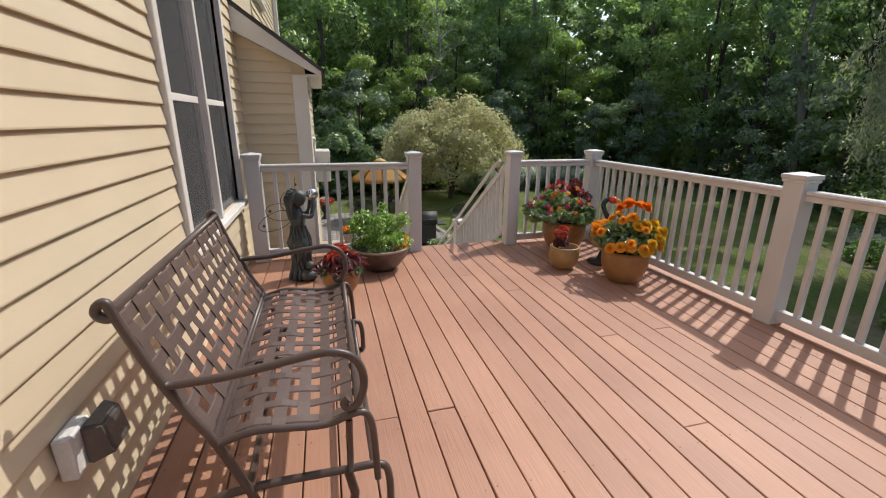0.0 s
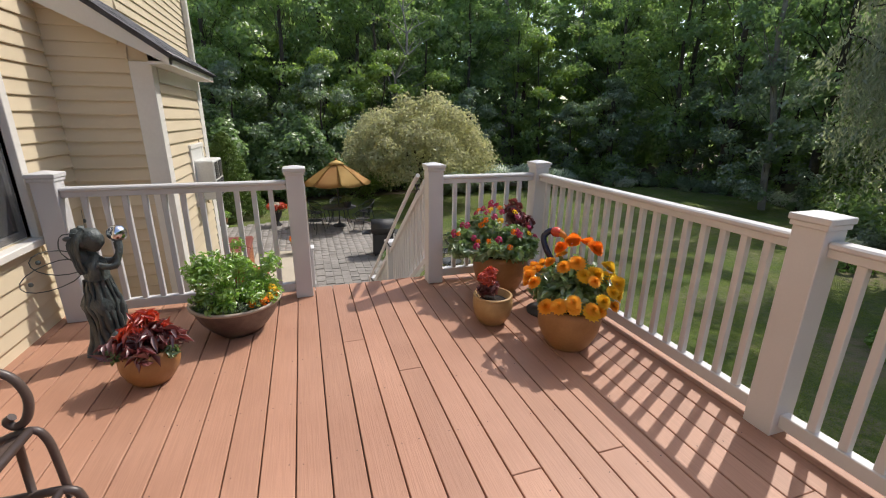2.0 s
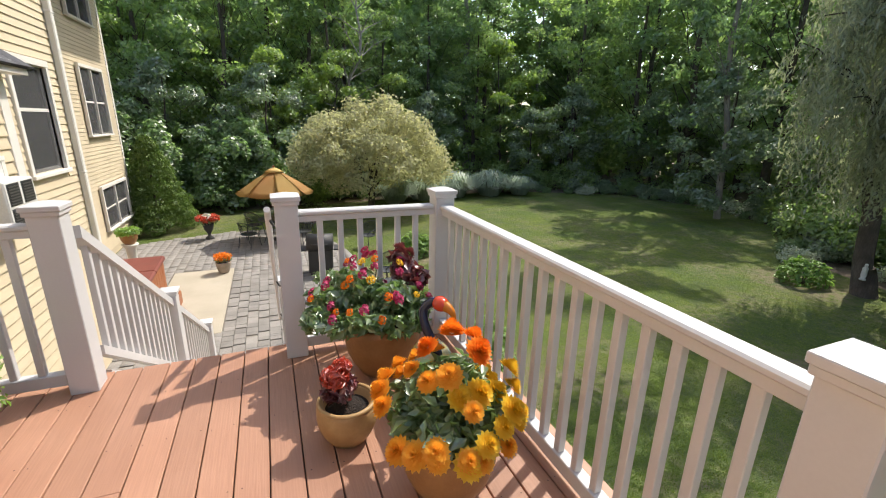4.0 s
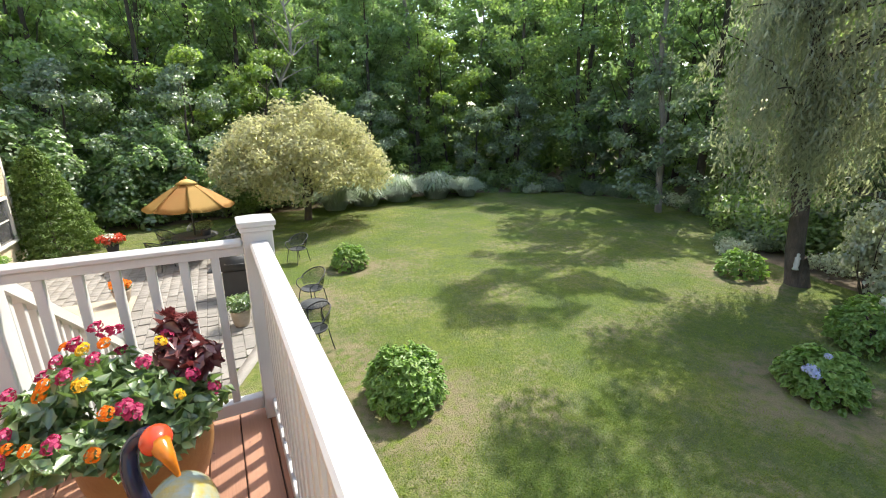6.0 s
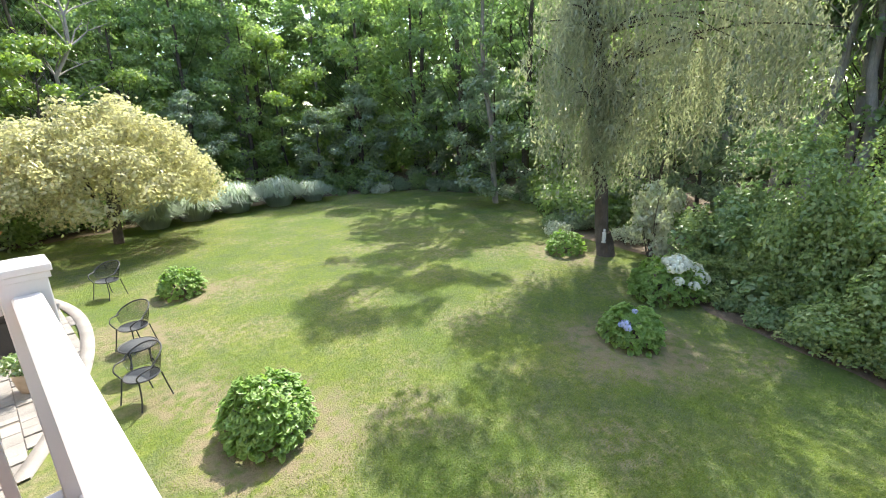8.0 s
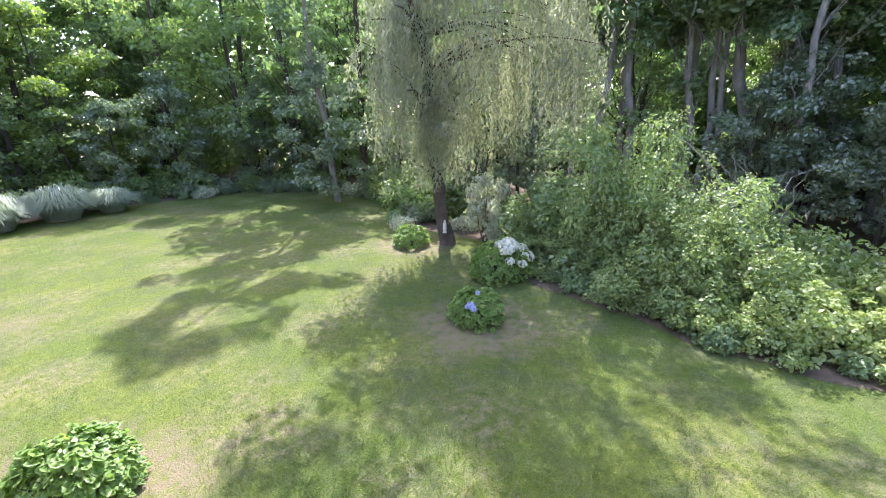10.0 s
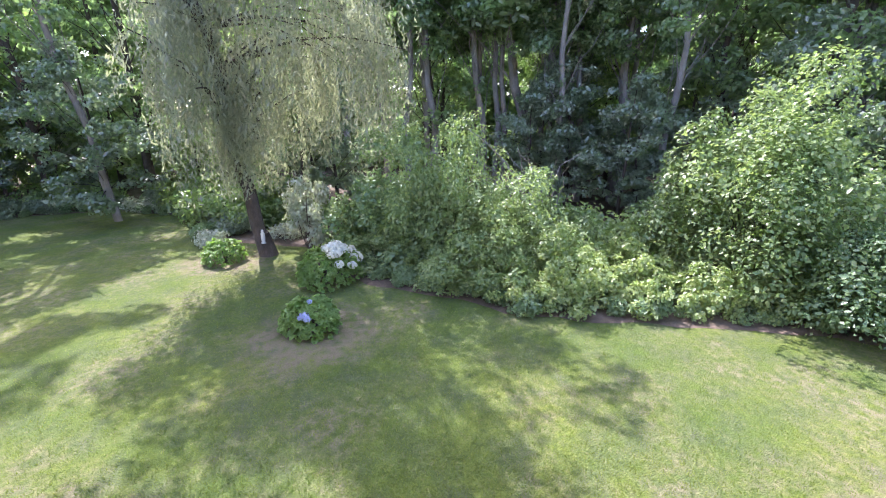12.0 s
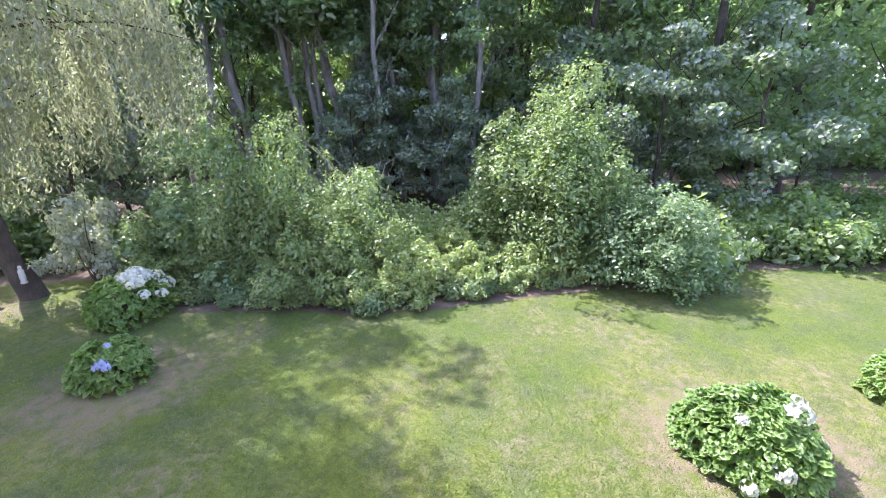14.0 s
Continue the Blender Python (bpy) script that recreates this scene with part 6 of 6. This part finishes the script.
# ---- patio furniture ----
def iron_chair(x, y, rz, z=GZ):
    """Curved wire-mesh chair; the front faces local -y."""
    c = thing("patio_chair", "black wire-mesh patio chair with a curved barrel back", "chair", (x, y, z), rz, group="black mesh chairs")
    bm = bmesh.new()
    r0 = bmesh.ops.create_circle(bm, cap_ends=True, radius=0.235, segments=24, matrix=Matrix.Translation((0, 0, 0.43)) @ Matrix.Diagonal((1, 0.95, 1, 1)))
    bmesh.ops.solidify(bm, geom=bm.faces[:], thickness=0.012)
    part("seat", bm, M["mesh"], c)
    part("seat_rim", mk(tube, [(0.238 * math.cos(a), 0.226 * math.sin(a), 0.432) for a in [k * math.pi / 14 for k in range(28)]], 0.011, 6, True), M["iron"], c)
    bm = bmesh.new()
    rows = []
    for k in range(17):
        a = radians(-10 + 200 * k / 16)
        hi = 0.62 + 0.23 * math.sin(radians(180 * k / 16)) ** 0.8
        rows.append([bm.verts.new((rr * math.cos(a), rr * math.sin(a), zz)) for rr, zz in ((0.245, 0.47), (0.285, (0.47 + hi) / 2), (0.31, hi))])
    for a, b in zip(rows, rows[1:]):
        for k in range(2):
            bm.faces.new((a[k], b[k], b[k + 1], a[k + 1])).smooth = True
    bmesh.ops.solidify(bm, geom=bm.faces[:], thickness=0.006)
    part("backrest", bm, M["mesh_see"], c, "dark see-through wire mesh back")
    part("back_rim", mk(tube, [(0.31 * math.cos(radians(-10 + 200 * k / 16)), 0.31 * math.sin(radians(-10 + 200 * k / 16)), 0.62 + 0.23 * math.sin(radians(180 * k / 16)) ** 0.8) for k in range(17)], 0.012, 6), M["iron"], c)
    for sx, sy in ((-1, -1), (1, -1), (-1, 1), (1, 1)):
        part("leg", mk(tube, catmull([(sx * 0.19, sy * 0.17, 0.43), (sx * 0.225, sy * 0.2, 0.2), (sx * 0.235, sy * 0.245, 0.0)], 4), 0.011, 6), M["iron"], c)
    for sx in (-1, 1):
        part("arm", mk(tube, catmull([(sx * 0.305, 0.0, 0.63), (sx * 0.30, -0.15, 0.62), (sx * 0.25, -0.22, 0.55), (sx * 0.2, -0.18, 0.44)], 4), 0.011, 6), M["iron"], c)
    return c


M["mesh_see"], n2, l2, p2 = nodes_of("see_through_wire_mesh")
p2.inputs["Base Color"].default_value = (0.05, 0.052, 0.055, 1)
p2.inputs["Roughness"].default_value = 0.5
p2.inputs["Alpha"].default_value = 0.5
ch = iron_chair(4.85, 9.72, -70)
for x, y, rz in ((5.22, 11.75, -65), (5.5, 15.2, -60)):
    copy_thing(ch, pose(x, y, GZ, 0, 0, rz))
for x, y, rz in ((1.95, 16.3, 140), (2.1, 17.6, 70), (3.6, 16.2, 215), (3.9, 17.4, -75), (2.9, 18.1, 0)):
    copy_thing(ch, pose(x, y, GZ + 0.028, 0, 0, rz))


def mesh_table(name, label, x, y, r, h, z):
    t = thing(name, label, "table", (x, y, z))
    part("tabletop", mk(lathe, [(0.02, h - 0.012), (r, h - 0.012), (r, h), (0.02, h)], 32), M["mesh"], t)
    part("table_rim", mk(tube, [(r * math.cos(a), r * math.sin(a), h - 0.005) for a in [k * math.pi / 18 for k in range(36)]], 0.014, 6, True), M["iron"], t)
    for k in range(4):
        a = k * math.pi / 2 + 0.6
        part("leg", mk(tube, catmull([(r * 0.8 * math.cos(a), r * 0.8 * math.sin(a), h - 0.01), (r * 0.7 * math.cos(a), r * 0.7 * math.sin(a), h * 0.5), (r * 0.95 * math.cos(a), r * 0.95 * math.sin(a), 0.0)], 4), 0.012, 6), M["iron"], t)
    return t


mesh_table("side_table", "small round black mesh table on the lawn", 5.05, 10.7, 0.27, 0.5, GZ)
mesh_table("patio_table", "round black mesh patio table under the umbrella", 2.85, 17.05, 0.62, 0.72, GZ + 0.028)
tc = pot("flower_pot", "dark pot of leafy white flowers on the table", 3.15, 16.9, cup(0.1, 0.15, 0.2, 0.4), "grillcover", 0.17, 0.11, z=GZ + 0.75)
leafy(tc, [(0.12 * math.cos(a), 0.12 * math.sin(a), 0.32, 0.13) for a in range(6)], 360, 0.07, "leaf_pot")

# umbrella: eight panels, alternating tones, scalloped hem
um = thing("patio_umbrella", "gold and orange striped canvas patio umbrella, open", "umbrella", (2.85, 17.05, GZ + 0.028))
part("pole", mk(tube, [(0, 0, 0), (0, 0, 2.40)], 0.022, 10), M["iron"], um)
part("base", mk(lathe, [(0.03, 0.0), (0.25, 0.0), (0.24, 0.05), (0.06, 0.09), (0.03, 0.2)], 24), M["iron"], um)
UR, UZ, UH = 1.22, 1.62, 0.74
for p in range(8):
    bm = bmesh.new()
    rows = []
    for i in range(7):
        f = i / 6
        row = []
        for k in range(9):
            g = k / 8
            a = (p + g) * math.pi / 4
            sag = math.sin(math.pi * g)
            rr = UR * (0.04 + 0.96 * f) * (1 - 0.045 * sag * f)
            row.append(bm.verts.new((rr * math.cos(a), rr * math.sin(a), UZ + UH * (1 - f) ** 1.06 + 0.05 * math.sin(math.pi * f) - 0.05 * sag * f)))
        rows.append(row)
    for a, b in zip(rows, rows[1:]):
        for k in range(8):
            bm.faces.new((a[k], b[k], b[k + 1], a[k + 1])).smooth = True
    bmesh.ops.solidify(bm, geom=bm.faces[:], thickness=0.004)
    part("panel", bm, M["canvas"] if p % 2 else M["canvas2"], um)
    a = p * math.pi / 4
    part("rib", mk(tube, [(0.04 * math.cos(a), 0.04 * math.sin(a), UZ + UH - 0.02), (UR * 0.97 * math.cos(a), UR * 0.97 * math.sin(a), UZ - 0.012)], 0.008, 5), M["iron"], um)
part("vent_cap", mk(lathe, [(0.30, UZ + UH - 0.085), (0.16, UZ + UH + 0.0), (0.05, UZ + UH + 0.05), (0.02, UZ + UH + 0.06)], 16), M["canvas2"], um)
part("finial", mk(ball, (0, 0, UZ + UH + 0.09), 0.035, 10), M["tubwood"], um)

# white garden statue by the willow
bm = bmesh.new()
lathe(bm, [(0.02, 0), (0.13, 0), (0.13, 0.06), (0.09, 0.1), (0.12, 0.3), (0.1, 0.5), (0.12, 0.6), (0.06, 0.68), (0.05, 0.7)], 16)
ball(bm, (0, 0, 0.76), 0.075, 10, (1, 1, 1.2))
gs = new("garden_statue", mesh_of("garden_statue", bm, M["stonewhite"]))
gs.location = (16.2, 7.26, GZ + 0.45)
gs.scale = (0.52, 0.52, 0.5)
tagged(gs, "small white stone garden statue under the willow", "statue")

# ---- grass blades over the near lawn ----
n = 230000
gr_, ga = 1.0 * np.exp(rng.random(n) * math.log(27.0)), np.radians(rng.uniform(-80, 92, n))
gx, gy = 3.7 + gr_ * np.cos(ga), 2.6 + gr_ * np.sin(ga)
ok = (gx > 4.9) | ((gy < 9.0) & (gx > 4.1))
for x, y, r0, r1 in RINGS:
    ok &= (np.hypot(gx - x, gy - y) > r0 + 0.35 * rng.random(n)) | (rng.random(n) < 0.12)
ex = np.interp(gy, [-12, -8, -4.8, -1.6, 0.5, 3.0, 5.4, 9.8, 12.2, 16.8, 21.9, 24.2], [8, 9.6, 10.4, 11.0, 11.6, 13.1, 14.8, 18, 22, 24, 22, 15])
ok &= (gx < ex - 0.05) & (gy < 24)
gx, gy = gx[ok], gy[ok]
n = len(gx)
a = rng.random(n) * 6.283
h = 0.016 + 0.03 * rng.random(n)
w = 0.005
b = np.stack([gx, gy, np.full(n, GZ)], 1)
sd = np.stack([np.cos(a), np.sin(a), np.zeros(n)], 1) * w
tipv = b + np.stack([rng.normal(size=n) * 0.02, rng.normal(size=n) * 0.02, h], 1)
V = np.stack([b - sd, b + sd, tipv], 1).reshape(-1, 3)
tagged(new("grass", raw_mesh("grass", V, np.arange(3 * n).reshape(-1, 3), M["grass"])), "short mown grass blades on the lawn", "grass", kind="stuff")
